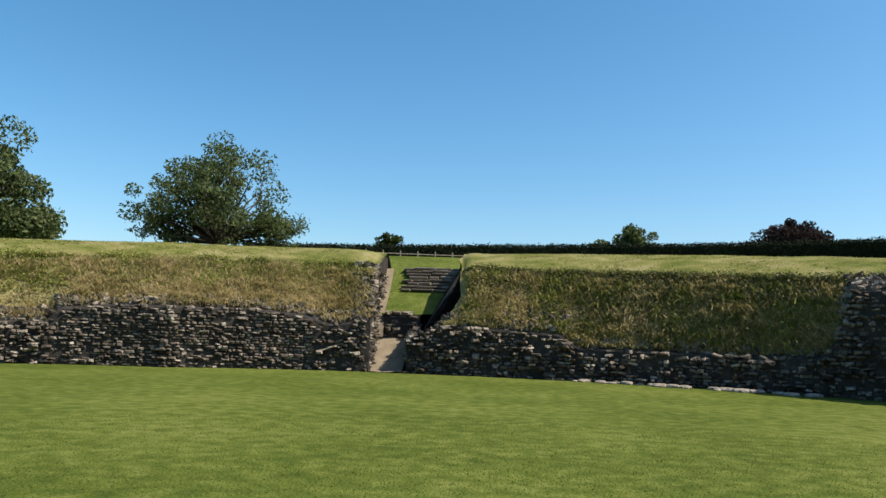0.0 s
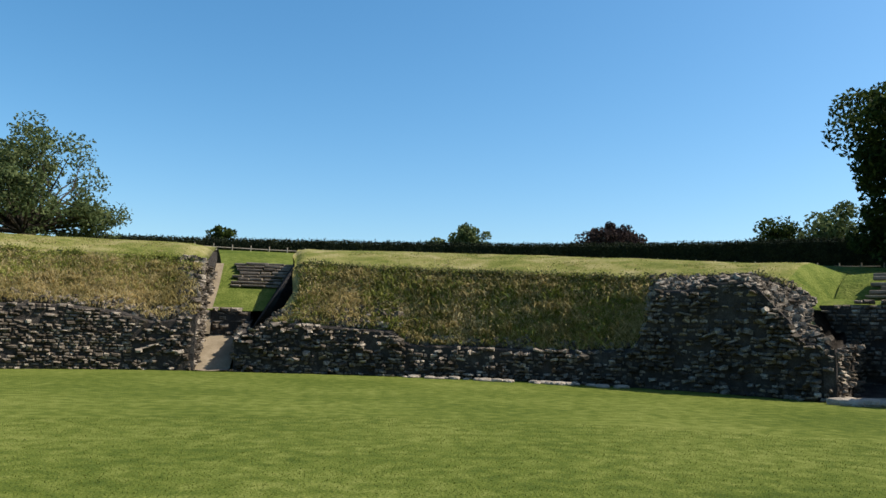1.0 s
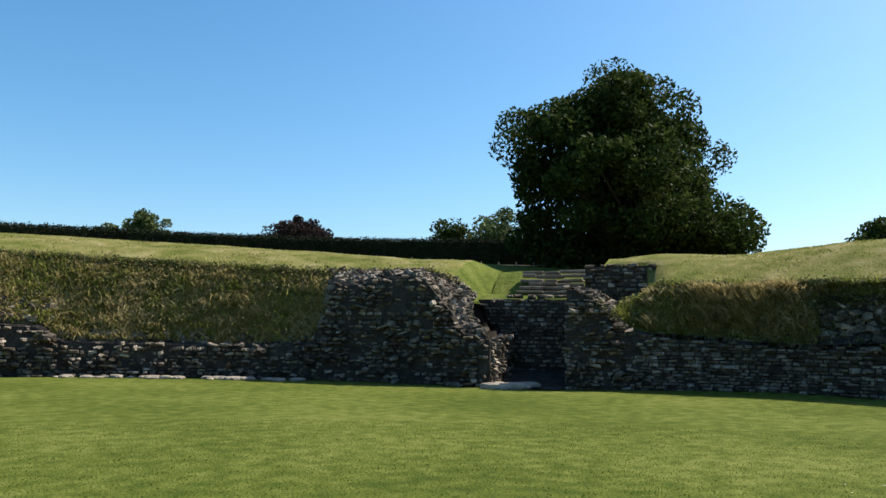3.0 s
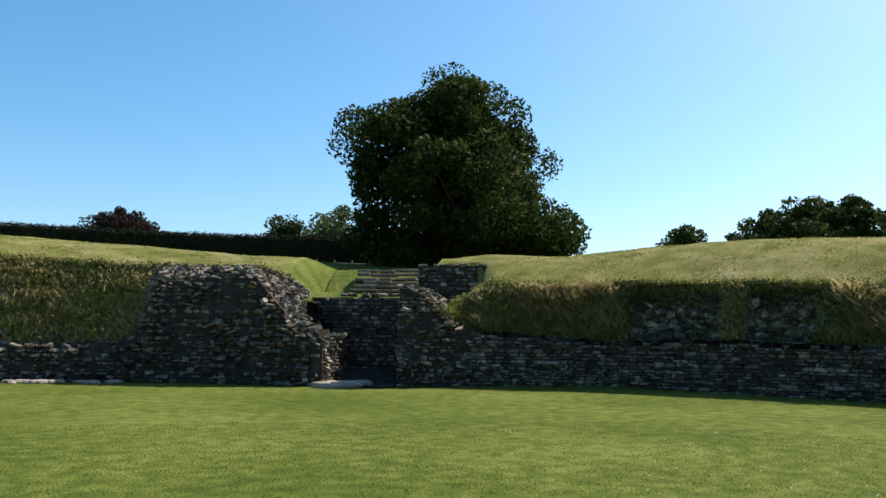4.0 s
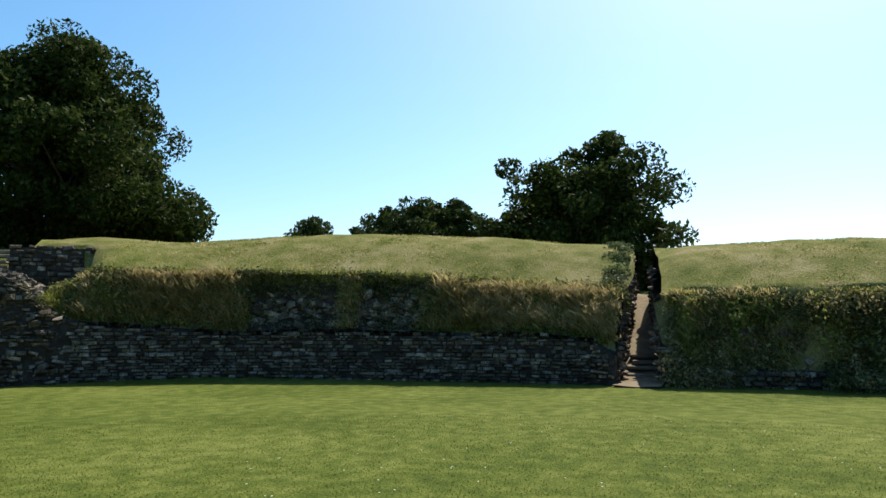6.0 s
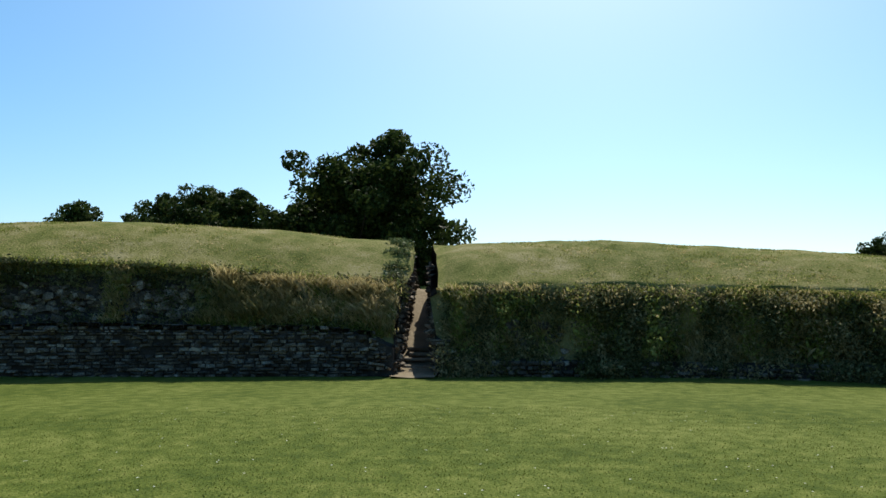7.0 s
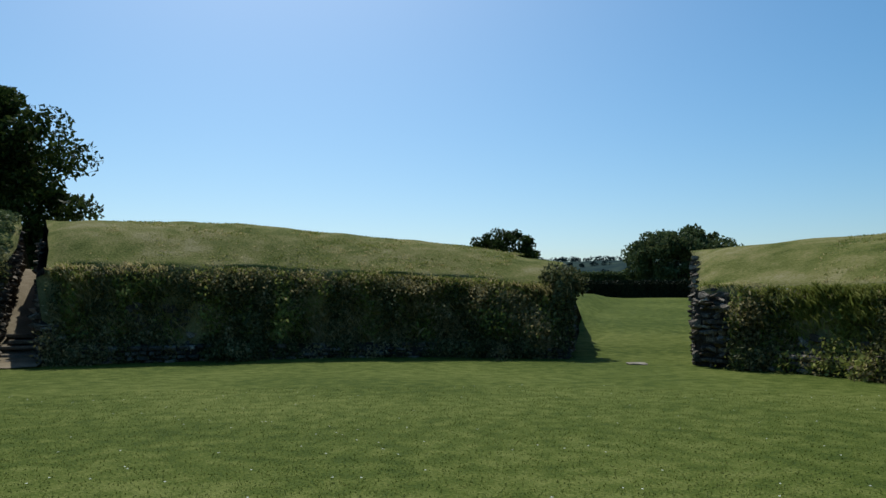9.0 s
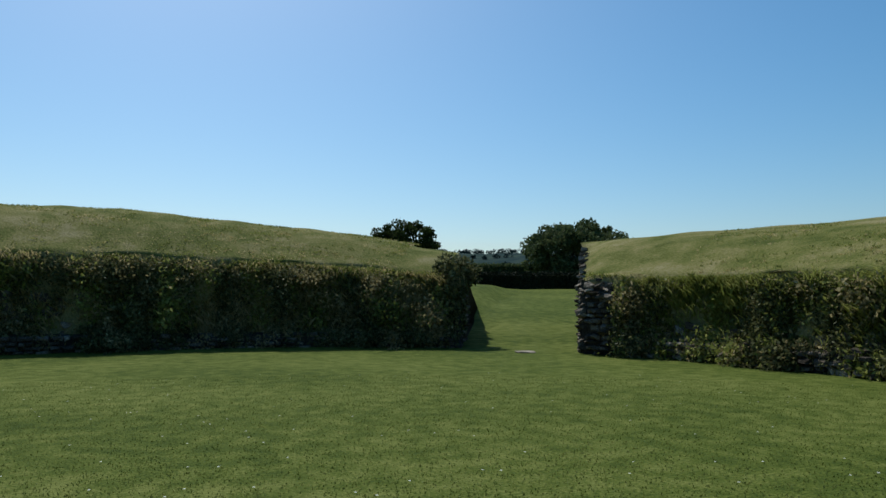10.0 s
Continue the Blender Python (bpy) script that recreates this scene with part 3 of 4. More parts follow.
def arc_wall(name, label, p0, p1, seed, parts=300, rough_in=(), wear=0.05):
    ps, lens = arc_table(p0, p1)
    p_of = lambda u: float(np.interp(u, lens, ps))

    def spot(u, z):
        p = p_of(u)
        d = (at(p + 0.1, base_s(p + 0.1)) - at(p - 0.1, base_s(p - 0.1))).normalized()
        face = Vector((-d.y, d.x, 0))
        if face.dot(Vector((CX, CY, 0)) - at(p, 0)) < 0:
            face = -face
        batter = 0.05 * z
        return at(p, base_s(p) + batter * 0.4, z), face

    ragged = lambda u: min(wall_h(p_of(u)), 4.2) + 0.10 * noise.noise(Vector((u * 1.7, seed, 0)))
    stones = []
    stretches = []
    cuts = sorted({p0, p1, *[min(max(c, p0), p1) for a, b in rough_in for c in (a, b)]})
    for a, b in zip(cuts, cuts[1:]):
        u0, u1 = np.interp(a, ps, lens), np.interp(b, ps, lens)
        broken = any(x <= (a + b) / 2 <= y for x, y in rough_in)
        opts = dict(course=0.115, wide=(0.09, 0.36), rough=0.12, gaps=0.13, tilt=11.0, tight=0.6) if broken else dict(course=0.105, wide=(0.13, 0.42), rough=wear, gaps=0.07, tilt=3.5 if wear > 0.03 else 2.5, tight=0.72 if wear > 0.03 else 0.82)
        stones += lay_stones(lambda u, z, u0=u0: spot(u + u0, z), u1 - u0, lambda u, u0=u0: ragged(u + u0), seed + len(stones), **opts)
    n = max(8, int((p1 - p0) / 0.7))
    verts = []
    for p in np.linspace(p0, p1, n):
        h = wall_h(p) - 0.06
        b = base_s(p)
        verts += [at(p, b + 0.06, -0.15), at(p, b + 0.07, h), at(p, b + 0.4, h - 0.02), at(p, b + 0.4, -0.15)]
    faces = grid_faces(n, 4) + [(0, 1, 2, 3), (4 * n - 4, 4 * n - 1, 4 * n - 2, 4 * n - 3)]
    return stone_wall(name, label, verts, faces, stones, parts)


arc_wall("arena_wall_northwest", "low coursed sandstone wall under a grassy bank", 143.0, 182.0, 51, rough_in=((143, 148.5), (174.8, 182)))
arc_wall("arena_wall_north", "broken sandstone wall with rubble core showing", 90.2, 139.2, 52, rough_in=((90, 104.5), (104.5, 123), (123, 139.2)))
arc_wall("arena_wall_east", "shaded coursed sandstone wall with a pale stone top", 44.9, 85.0, 53, wear=0.03, rough_in=((80.5, 85), (44.9, 46.5)))
arc_wall("arena_wall_southeast", "low sandstone wall mostly hidden by ivy", 5.1, 41.6, 54, parts=120)
arc_wall("arena_wall_south", "low sandstone wall foot beside the entrance", -45.0, -4.9, 55, parts=120, rough_in=((-9.5, -4.9),))


def slope_rubble(name, label, p0, p1, f0, f1, count, seed, keep=None):
    """Broken wall core: stones of all sizes strewn over a stretch of slope."""
    rng = np.random.default_rng(seed)
    verts, faces = [], []
    while len(verts) < count:
        p, f = rng.uniform(p0, p1), rng.uniform(f0, f1)
        if keep and not keep(p, f):
            continue
        q = bank_point(p, f)
        size = rng.uniform(0.07, 0.30)
        m = (Matrix.Translation(q + Vector((0, 0, rng.normal() * 0.05))) @ Euler((rng.normal() * 0.25, rng.normal() * 0.25, rng.uniform(0, 6.3))).to_matrix().to_4x4()
             @ Matrix.Diagonal((size * 1.4, size, size * rng.uniform(0.35, 0.7), 1)))
        a = np.array(m)
        o = 12 * len(verts)
        verts.append(SHAPES[int(rng.integers(len(SHAPES)))] @ a[:3, :3].T + a[:3, 3])
        faces += [tuple(i + o for i in fc) for fc in STONE_FACES] + [(3 + o, 2 + o, 1 + o, 0 + o)]
    tagged(mesh_object(name, np.concatenate(verts).tolist(), faces, STONE), label, "rubble", kind="stuff")


slope_rubble("rubble", "broken wall core of tumbled sandstone", 90.3, 103.4, 0.0, 0.95, 1900, 151)
slope_rubble("rubble", "tumbled stones at the broken end of the wall", 82.2, 85.0, 0.0, 1.0, 330, 152)
slope_rubble("rubble", "tumbled stones on the stair's worn corner", 143.0, 145.2, 0.0, 1.0, 330, 153)
slope_rubble("rubble", "tumbled stones on the ragged wall top", 124.0, 139.2, 0.0, 0.25, 600, 154)
slope_rubble("rubble", "tumbled stones on the ragged wall top", 145.0, 182.0, 0.0, 0.14, 900, 155)
slope_rubble("rubble", "dark broken stones inside the hollow of the bank", 58.8, 70.2, 0.05, 0.55, 260, 159)
slope_rubble("rubble", "pale stones showing through the ivy", 32.0, 37.0, 0.0, 0.4, 60, 157)
slope_rubble("rubble", "pale stones showing through the weeds", -30.0, -6.0, 0.0, 0.12, 120, 158)
slope_rubble("rubble", "tumbled stones under the dry grass", 104.0, 124.0, 0.0, 0.08, 240, 156)


def side_wall(name, label, p, s0, s1, top, seed, parts=60, way=1, lift=lambda s: 0.0, broken=True, swing=STILL, rough=0.08):
    """The stone side of an entrance, running outwards at angle p; way: +1 faces growing p."""
    a, b = at(p + swing(s0), s0), at(p + swing(s1), s1)
    run = (b - a)
    length = run.length
    run.normalize()
    face = Vector((-run.y, run.x, 0))
    if face.dot(at(p + 1, s0) - a) * way < 0:
        face = -face
    spot = lambda u, z: (a + run * u + Vector((0, 0, z)), face)
    opts = dict(course=0.12, wide=(0.10, 0.32), rough=rough, gaps=0.16, tilt=9.0, tight=0.65) if broken else dict(course=0.14)
    stones = lay_stones(spot, length, lambda u: top(s0 + u), seed, bottom=lambda u: lift(s0 + u), **opts)
    verts = []
    n = 8
    for i in range(n):
        u = length * i / (n - 1)
        q = a + run * u
        h = max(0.1, top(s0 + u) - 0.08)
        for off, z in ((0.0, -0.2), (0.0, h), (-0.35, h), (-0.35, -0.2)):
            verts.append(q + face * off + Vector((0, 0, z)))
    faces = grid_faces(n, 4) + [(0, 1, 2, 3), (4 * n - 4, 4 * n - 1, 4 * n - 2, 4 * n - 3)]
    return stone_wall(name, label, verts, faces, stones, parts)


def bank_top(p, s):
    pts = profile(p)[2:]
    return float(np.interp(s, [a for a, b in pts], [b for a, b in pts]))


side_wall("passage_wall_north", "rough stone side of the narrow passage", 44.75, 0.4, 9.0, lambda s: bank_top(45.5, s) - 0.55, 61, way=-1, swing=END_PASSAGE_N)
side_wall("passage_wall_south", "rough stone side of the narrow passage", 41.75, 0.5, 9.0, lambda s: bank_top(41.0, s) - 0.75, 62, way=1, swing=END_PASSAGE_S)
side_wall("stair_wall_west", "sunlit stone side of the narrow stair", 142.95, -0.5, 8.0, lambda s: bank_top(143.5, s) - 0.25, 63, way=-1)
side_wall("stair_wall_east", "shaded stone side of the narrow stair", 139.15, -0.3, 4.0, lambda s: min(1.5 + 0.25 * s, 2.6), 64, way=1)
side_wall("entrance_wall_north", "stone and ivy side of the wide entrance", 4.8, 1.5, 9.0, lambda s: bank_top(4.3, s) - 0.3, 65, way=-1, swing=END_MAIN_N)
side_wall("entrance_wall_south", "lit rubble stone side of the wide entrance", -4.85, 0.4, 9.0, lambda s: bank_top(-5.5, s) - 0.3, 66, way=1, swing=END_MAIN_S, rough=0.04)
side_wall("chamber_wall_west", "rubble stone side of the small chamber", 90.15, -0.6, 3.2, lambda s: min(1.5 + max(0, s) * 0.15, 1.9), 67, way=-1)
side_wall("chamber_wall_east", "rubble stone side of the small chamber", 85.05, 0.1, 3.2, lambda s: 3.3, 68, way=1)


# ---- chamber: its rear wall, the terrace and the steps over it ----
def chamber():
    ps = np.linspace(84.9, 92.6, 16)
    prof = [(3.0, -0.2), (3.0, 3.05), (3.5, 3.2), (4.9, 3.3), (5.6, 3.4), (6.6, 4.0), (8.0, 4.55), (11, 4.6), (15, 4.4)]
    verts = []
    for p in ps:
        for j, (s, z) in enumerate(prof):
            q = at(p, s, z)
            q.z += 0.06 * noise.noise(q * 1.1) * (j > 1)
            verts.append(q)
    cols = len(prof)
    idx = [1 if j == 0 else 0 for i in range(len(ps) - 1) for j in range(cols - 1)]
    tagged(mesh_object("bank_chamber", verts, grid_faces(len(ps), cols), None, mats=[GREEN_TURF, CORE_AND_SHADE], index=idx, smooth_shade=False),
           "grassy terrace behind the small chamber", "bank", kind="structure")
    a, b = at(85.0, 2.95), at(92.3, 2.95)
    run = (b - a).normalized()
    face = Vector((-run.y, run.x, 0))
    if face.dot(Vector((CX, CY, 0)) - a) < 0:
        face = -face
    length = (b - a).length
    stones = lay_stones(lambda u, z: (a + run * u + Vector((0, 0, z)), face), length, lambda u: 3.3 - 0.12 * abs(u - 1.2), 71, rough=0.03, gaps=0.06)
    verts = [a + face * o + run * u + Vector((0, 0, z)) for u in (0, length) for o, z in ((0, -0.2), (0, 3.0), (-0.4, 3.0), (-0.4, -0.2))]
    stone_wall("chamber_wall_rear", "dark shaded stone wall at the chamber's back", verts, grid_faces(2, 4) + [(0, 1, 2, 3), (4, 7, 6, 5)], stones, 100)
    # upper wall that retains the terrace
    a2, b2 = at(80.6, 4.32), at(85.5, 4.32)
    run2 = (b2 - a2).normalized()
    face2 = Vector((-run2.y, run2.x, 0))
    if face2.dot(Vector((CX, CY, 0)) - a2) < 0:
        face2 = -face2
    stones = lay_stones(lambda u, z: (a2 + run2 * u + Vector((0, 0, z)), face2), (b2 - a2).length, lambda u: 4.42, 72, rough=0.05, gaps=0.1, tilt=4, bottom=lambda u: 2.6)
    verts = [a2 + face2 * o + run2 * u + Vector((0, 0, z)) for u in (0, (b2 - a2).length) for o, z in ((0, 2.4), (0, 4.36), (-0.4, 4.36), (-0.4, 2.4))]
    stone_wall("terrace_wall", "shaded upper retaining wall with a turf top", verts, grid_faces(2, 4) + [(0, 1, 2, 3), (4, 7, 6, 5)], stones, 60)


chamber()


def slab(bm, centre, yaw, size, rng, worn=0.03):
    made = bmesh.ops.create_cube(bm, size=1.0)["verts"]
    m = Matrix.Translation(centre) @ Matrix.Rotation(yaw, 4, "Z") @ Matrix.Diagonal((*size, 1))
    for v in made:
        v.co = Vector([c * (1 + rng.normal() * 0.06) for c in v.co])
    bmesh.ops.transform(bm, matrix=m, verts=made)


def stone_steps(name, label, p0, p1, s0, rise, going, count, z0, seed):
    """A flight of worn stone steps across an opening, each step a part."""
    rng = np.random.default_rng(seed)
    root = tagged(new(name), label, "steps")
    root.location = at((p0 + p1) / 2, s0, z0)
    for k in range(count):
        s = s0 + going * k
        a, b = at(p0, s), at(p1, s)
        d = b - a
        cuts = [0.0]
        while cuts[-1] < 1 - 0.45 / d.length:
            cuts.append(min(1.0, cuts[-1] + rng.uniform(0.45, 1.3) / d.length))
        bm = bmesh.new()
        for f0, f1 in zip(cuts, cuts[1:]):
            c = a + d * ((f0 + f1) / 2)
            wide = d.length * (f1 - f0) * rng.uniform(0.9, 0.98)
            slab(bm, Vector((c.x, c.y, z0 + rise * (k + 0.55) + rng.normal() * 0.02)) - root.location, math.atan2(d.y, d.x) + rng.normal() * 0.05, (wide, going * rng.uniform(1.15, 1.6), rise * rng.uniform(0.55, 0.8)), rng)
        bmesh.ops.bevel(bm, geom=bm.edges[:], offset=0.025, segments=1, affect="EDGES")
        # steps use the lighter stone so that they look sunlit
        part("step", bm, PALE_LIT, root)
    return root


stone_steps("stone_steps", "worn stone steps on the terrace over the chamber", 86.0, 90.6, 4.9, 0.19, 0.32, 6, 3.3, 81)
stone_steps("stone_steps", "worn stone steps at the top of the stair passage, coloured as if sunlit", 135.4, 141.2, 5.4, 0.17, 0.25, 8, 3.66, 82)
stone_steps("stone_steps", "low stone steps in the narrow passage", 42.6, 45.6, 2.4, 0.17, 0.55, 4, 0.15, 84)


def path_sheet(name, label, p0, p1, s0, s1, mat, lift=0.05, n=14, rise=None, swing=STILL):
    verts = []
    for i in range(n):
        s = s0 + (s1 - s0) * i / (n - 1)
        for j in range(7):
            p = p0 + (p1 - p0) * j / 6 + swing(s)
            q = at(p, s)
            q.z = (rise(s) if rise else ground_h(p, s)) + lift + 0.05 * noise.noise(q * 1.4)
            verts.append(q)
    ob = mesh_object(name, verts, grid_faces(n, 7), mat, smooth_shade=True)
    tagged(ob, label, "path", kind="structure")


stair_rise = lambda s: 2.45 + (min(s, 5.4) - 2.6) * 0.42 + max(0, min(s, 7.4) - 5.4) * 0.62


def stair_cross_wall():
    """The low dry wall that holds up the grass behind the stair."""
    a, b = at(138.6, 2.5), at(142.3, 2.5)
    run, length = (b - a).normalized(), (b - a).length
    face = Vector((-run.y, run.x, 0))
    if face.dot(Vector((CX, CY, 0)) - a) < 0:
        face = -face
    stones = lay_stones(lambda u, z: (a + run * u + Vector((0, 0, z)), face), length, lambda u: 2.55, 73, course=0.15, wide=(0.25, 0.6), rough=0.06, gaps=0.05, tilt=4, tight=0.65)
    verts = [a + face * o + run * u + Vector((0, 0, z)) for u in (0, length) for o, z in ((0, -0.2), (0, 2.46), (-0.4, 2.46), (-0.4, -0.2))]
    stone_wall("stair_wall_cross", "sunlit low dry stone wall across the narrow stair", verts, grid_faces(2, 4) + [(0, 1, 2, 3), (4, 7, 6, 5)], stones, 100)


stair_cross_wall()


def stair_kerb():
    """A low dark stone footing along the top of the stair's grass."""
    a, b = at(133.0, 11.2), at(143.0, 11.2)
    run, length = (b - a).normalized(), (b - a).length
    face = Vector((-run.y, run.x, 0))
    if face.dot(Vector((CX, CY, 0)) - a) < 0:
        face = -face
    foot = stair_rise(9) - 0.1
    stones = lay_stones(lambda u, z: (a + run * u + Vector((0, 0, z + foot)), face), length, lambda u: 0.42 + 0.1 * noise.noise(Vector((u, 0, 0))), 74, course=0.13, wide=(0.2, 0.5), rough=0.07, gaps=0.1, tilt=5)
    verts = [a + face * o + run * u + Vector((0, 0, z)) for u in (0, length) for o, z in ((0, foot - 0.5), (0, foot + 0.36), (-0.4, foot + 0.36), (-0.4, foot - 0.5))]
    stone_wall("stair_kerb", "low broken stone footing at the top of the grass", verts, grid_faces(2, 4) + [(0, 1, 2, 3), (4, 7, 6, 5)], stones, 60)


stair_kerb()
path_sheet("passage_floor", "bare stony ground in the narrow passage", 41.6, 44.8, -0.5, 11.5, DIRT, swing=lambda s: 0.31 * min(max(s, 0), 10))
path_sheet("stair_floor", "bare trodden earth at the foot of the stair", 139.6, 142.9, -0.8, 2.5, DIRT, rise=lambda s: max(0, s) * 0.55)
path_sheet("stair_path", "narrow trodden earth path climbing beside the stair wall", 142.2, 142.9, 2.2, 9.0, DIRT, lift=0.09, rise=lambda s: stair_rise(max(s, 2.6)) if s > 2.5 else 1.35)
path_sheet("stair_lawn", "green grass ramp climbing behind the stair", 134.5, 142.9, 2.6, 11.5, GREEN_TURF, rise=stair_rise)
# the chamber's shade is put into the floor colour
path_sheet("chamber_floor", "trodden floor of the small chamber with its shade painted dark", 85.1, 90.1, -0.9, 3.0, CORE_AND_SHADE, lift=0.06)


def loose_stones(label, p0, p1, s0, s1, count, size, seed, name="loose_stone", flat=0.4):
    rng = np.random.default_rng(seed)
    for _ in range(count):
        p, s = rng.uniform(p0, p1), rng.uniform(s0, s1)
        k = size * rng.uniform(0.6, 1.4)
        bm = bmesh.new()
        bmesh.ops.create_icosphere(bm, subdivisions=2, radius=0.5)
        for v in bm.verts:
            v.co = Vector((v.co.x * k * 1.3, v.co.y * k, v.co.z * k * flat * 1.4)) * (1 + 0.25 * noise.noise(v.co * 2.4 + Vector((seed, _ * 3.1, 0))))
            v.co.z = min(v.co.z, k * flat * 0.5)
        me = bpy.data.meshes.new(name)
        bm.to_mesh(me)
        bm.free()
        # lighter stone colour stands in for sun on these
        me.materials.append(PALE_LIT)
        ob = new(name, me)
        q = at(p, s)
        ob.matrix_basis = Matrix.Translation((q.x, q.y, max(0, ground_h(p, s)) * 0.4 + k * flat * 0.25)) @ Matrix.Rotation(rng.uniform(0, 6.3), 4, "Z")
        tagged(ob, label, "stone", group="loose stones")


loose_stones("flat worn stone lying at the chamber's mouth, coloured as if sunlit", 86.6, 90.3, -1.3, 0.3, 14, 0.5, 91)
loose_stones("pale block fallen in the narrow passage", 43.3, 45.3, 1.5, 4.5, 10, 0.3, 92)
loose_stones("pale flat stone slab set in the grass of the entrance", -0.9, -0.7, 0.2, 0.4, 1, 0.6, 93, flat=0.1)
loose_stones("pale footing stone along the foot of the wall", 104, 123, -0.35, 0.05, 46, 0.34, 94, flat=0.35)


def ledge_stones():
    """Sunlit flat stones along the ledge over the shaded wall."""
    rng = np.random.default_rng(96)
    for p in np.arange(46.5, 79.5, 0.62):
        if rng.random() < 0.25 and not 58 < p < 71:
            continue
        b, h = base_s(p), wall_h(p)
        k = rng.integers(len(SHAPES))
        ob = new("coping_stone", SHAPE_MESHES[k])
        d = at(p + 0.1, b) - at(p - 0.1, b)
        q = at(p, b + 0.2 + rng.normal() * 0.04, h + 0.05)
        ob.matrix_basis = Matrix.Translation(q) @ Matrix.Rotation(math.atan2(d.y, d.x) + rng.normal() * 0.1, 4, "Z") @ Matrix.Diagonal((0.26 * rng.uniform(0.6, 1.3), 0.36, 0.12, 1))
        tagged(ob, "pale flat coping stone on the shaded wall's top", "stone", group="coping stones")


ledge_stones()


# ---- hedges, fence and distance ----
def far_point(yaw, dist, z=0.0):
    return Vector((0.6 - math.sin(radians(yaw)) * dist, -0.15 + math.cos(radians(yaw)) * dist, z))


def land(q):
    p, s = place(q.x, q.y)
    return ground_h(p, s)


def build_hedge(name, label, yaw0, yaw1, dist, base_z, top_z, mat, leaves, size, seed, thick=1.1):
    rng = np.random.default_rng(seed)
    n = max(12, int(abs(yaw1 - yaw0) * 2))
    verts = []
    for i in range(n):
        f = i / (n - 1)
        yaw = yaw0 + (yaw1 - yaw0) * f
        lo, hi = base_z(f), top_z(f) + 0.12 * noise.noise(Vector((i * 0.7, seed, 0)))
        for dd, z in ((0, lo - 1.5), (0.05, hi - 0.15), (thick * 0.5, hi - 0.05), (thick, hi - 0.2), (thick, lo - 1.5)):
            verts.append(far_point(yaw, dist + dd, z))
    root = mesh_object(name, verts, grid_faces(n, 5), mat)
    tagged(root, label, "hedge", kind="stuff")
    f = rng.uniform(0, 1, leaves)
    yaw = np.radians(yaw0 + (yaw1 - yaw0) * f)
    lo, hi = np.array([base_z(x) for x in f]), np.array([top_z(x) for x in f])
    topside = rng.random(leaves) < 0.45
    dd = np.where(topside, rng.uniform(0, thick, leaves), -np.abs(rng.normal(size=leaves)) * 0.08)
    z = np.where(topside, hi + rng.normal(size=leaves) * 0.09, rng.uniform(0, 1, leaves) * (hi - lo) + lo)
    pos = np.stack([0.6 - np.sin(yaw) * (dist + dd), -0.15 + np.cos(yaw) * (dist + dd), z], 1)
    scatter_mesh("foliage", [leaf_quads(pos, size, rng)], mat, root)


build_hedge("hedge", "long dark clipped hedge beyond the banks", 22, -50, 60.0, lambda f: 7.3 - 0.9 * smooth(0.62, 0.95, f), curve_of([(0, 8.1), (0.07, 8.3), (0.24, 8.78), (0.38, 9.0), (0.74, 9.3), (1, 9.1)]), HEDGE, 40000, 0.08, 101)
build_hedge("hedge", "low dark clipped hedge across the field", -110, -142, 62.0, lambda f: 2.2, lambda f: 3.75 - 0.35 * f, HEDGE, 16000, 0.10, 102)
build_hedge("hedge", "sunlit scrubby hedge behind the clipped one", -110, -142, 78.0, lambda f: 3.0, lambda f: 5.2 - 0.4 * f, THORN, 14000, 0.16, 103, 2.5)


def build_fence():
    root = tagged(new("fence"), "low weathered wooden post and rail fence before the hedge", "fence")
    root.location = far_point(0, 58.6, 7.2)
    inv = root.location
    for yaw in np.arange(13.0, -36.0, -1.32):
        bm = bmesh.new()
        q = far_point(yaw, 58.6) - Vector((inv.x, inv.y, 0))
        z = 7.35 - 0.6 * smooth(-15, -36, yaw)
        bmesh.ops.create_cone(bm, cap_ends=True, segments=6, radius1=0.055, radius2=0.045, depth=1.1, matrix=Matrix.Translation((q.x, q.y, z + 0.12 - inv.z)))
        part("post", bm, WOOD, root)
        bm = bmesh.new()
        r = far_point(yaw - 1.32, 58.6) - Vector((inv.x, inv.y, 0))
        z2 = 7.35 - 0.6 * smooth(-15, -36, yaw - 1.32)
        for h in (0.42,):
            v, fcs = tube([Vector((q.x, q.y, z + h - inv.z)), Vector((r.x, r.y, z2 + h - inv.z))], [0.035, 0.035], 5)
            vs = [bm.verts.new(x) for x in v]
            for fc in fcs:
                bm.faces.new([vs[i] for i in fc])
        part("rail", bm, WOOD, root)


build_fence()


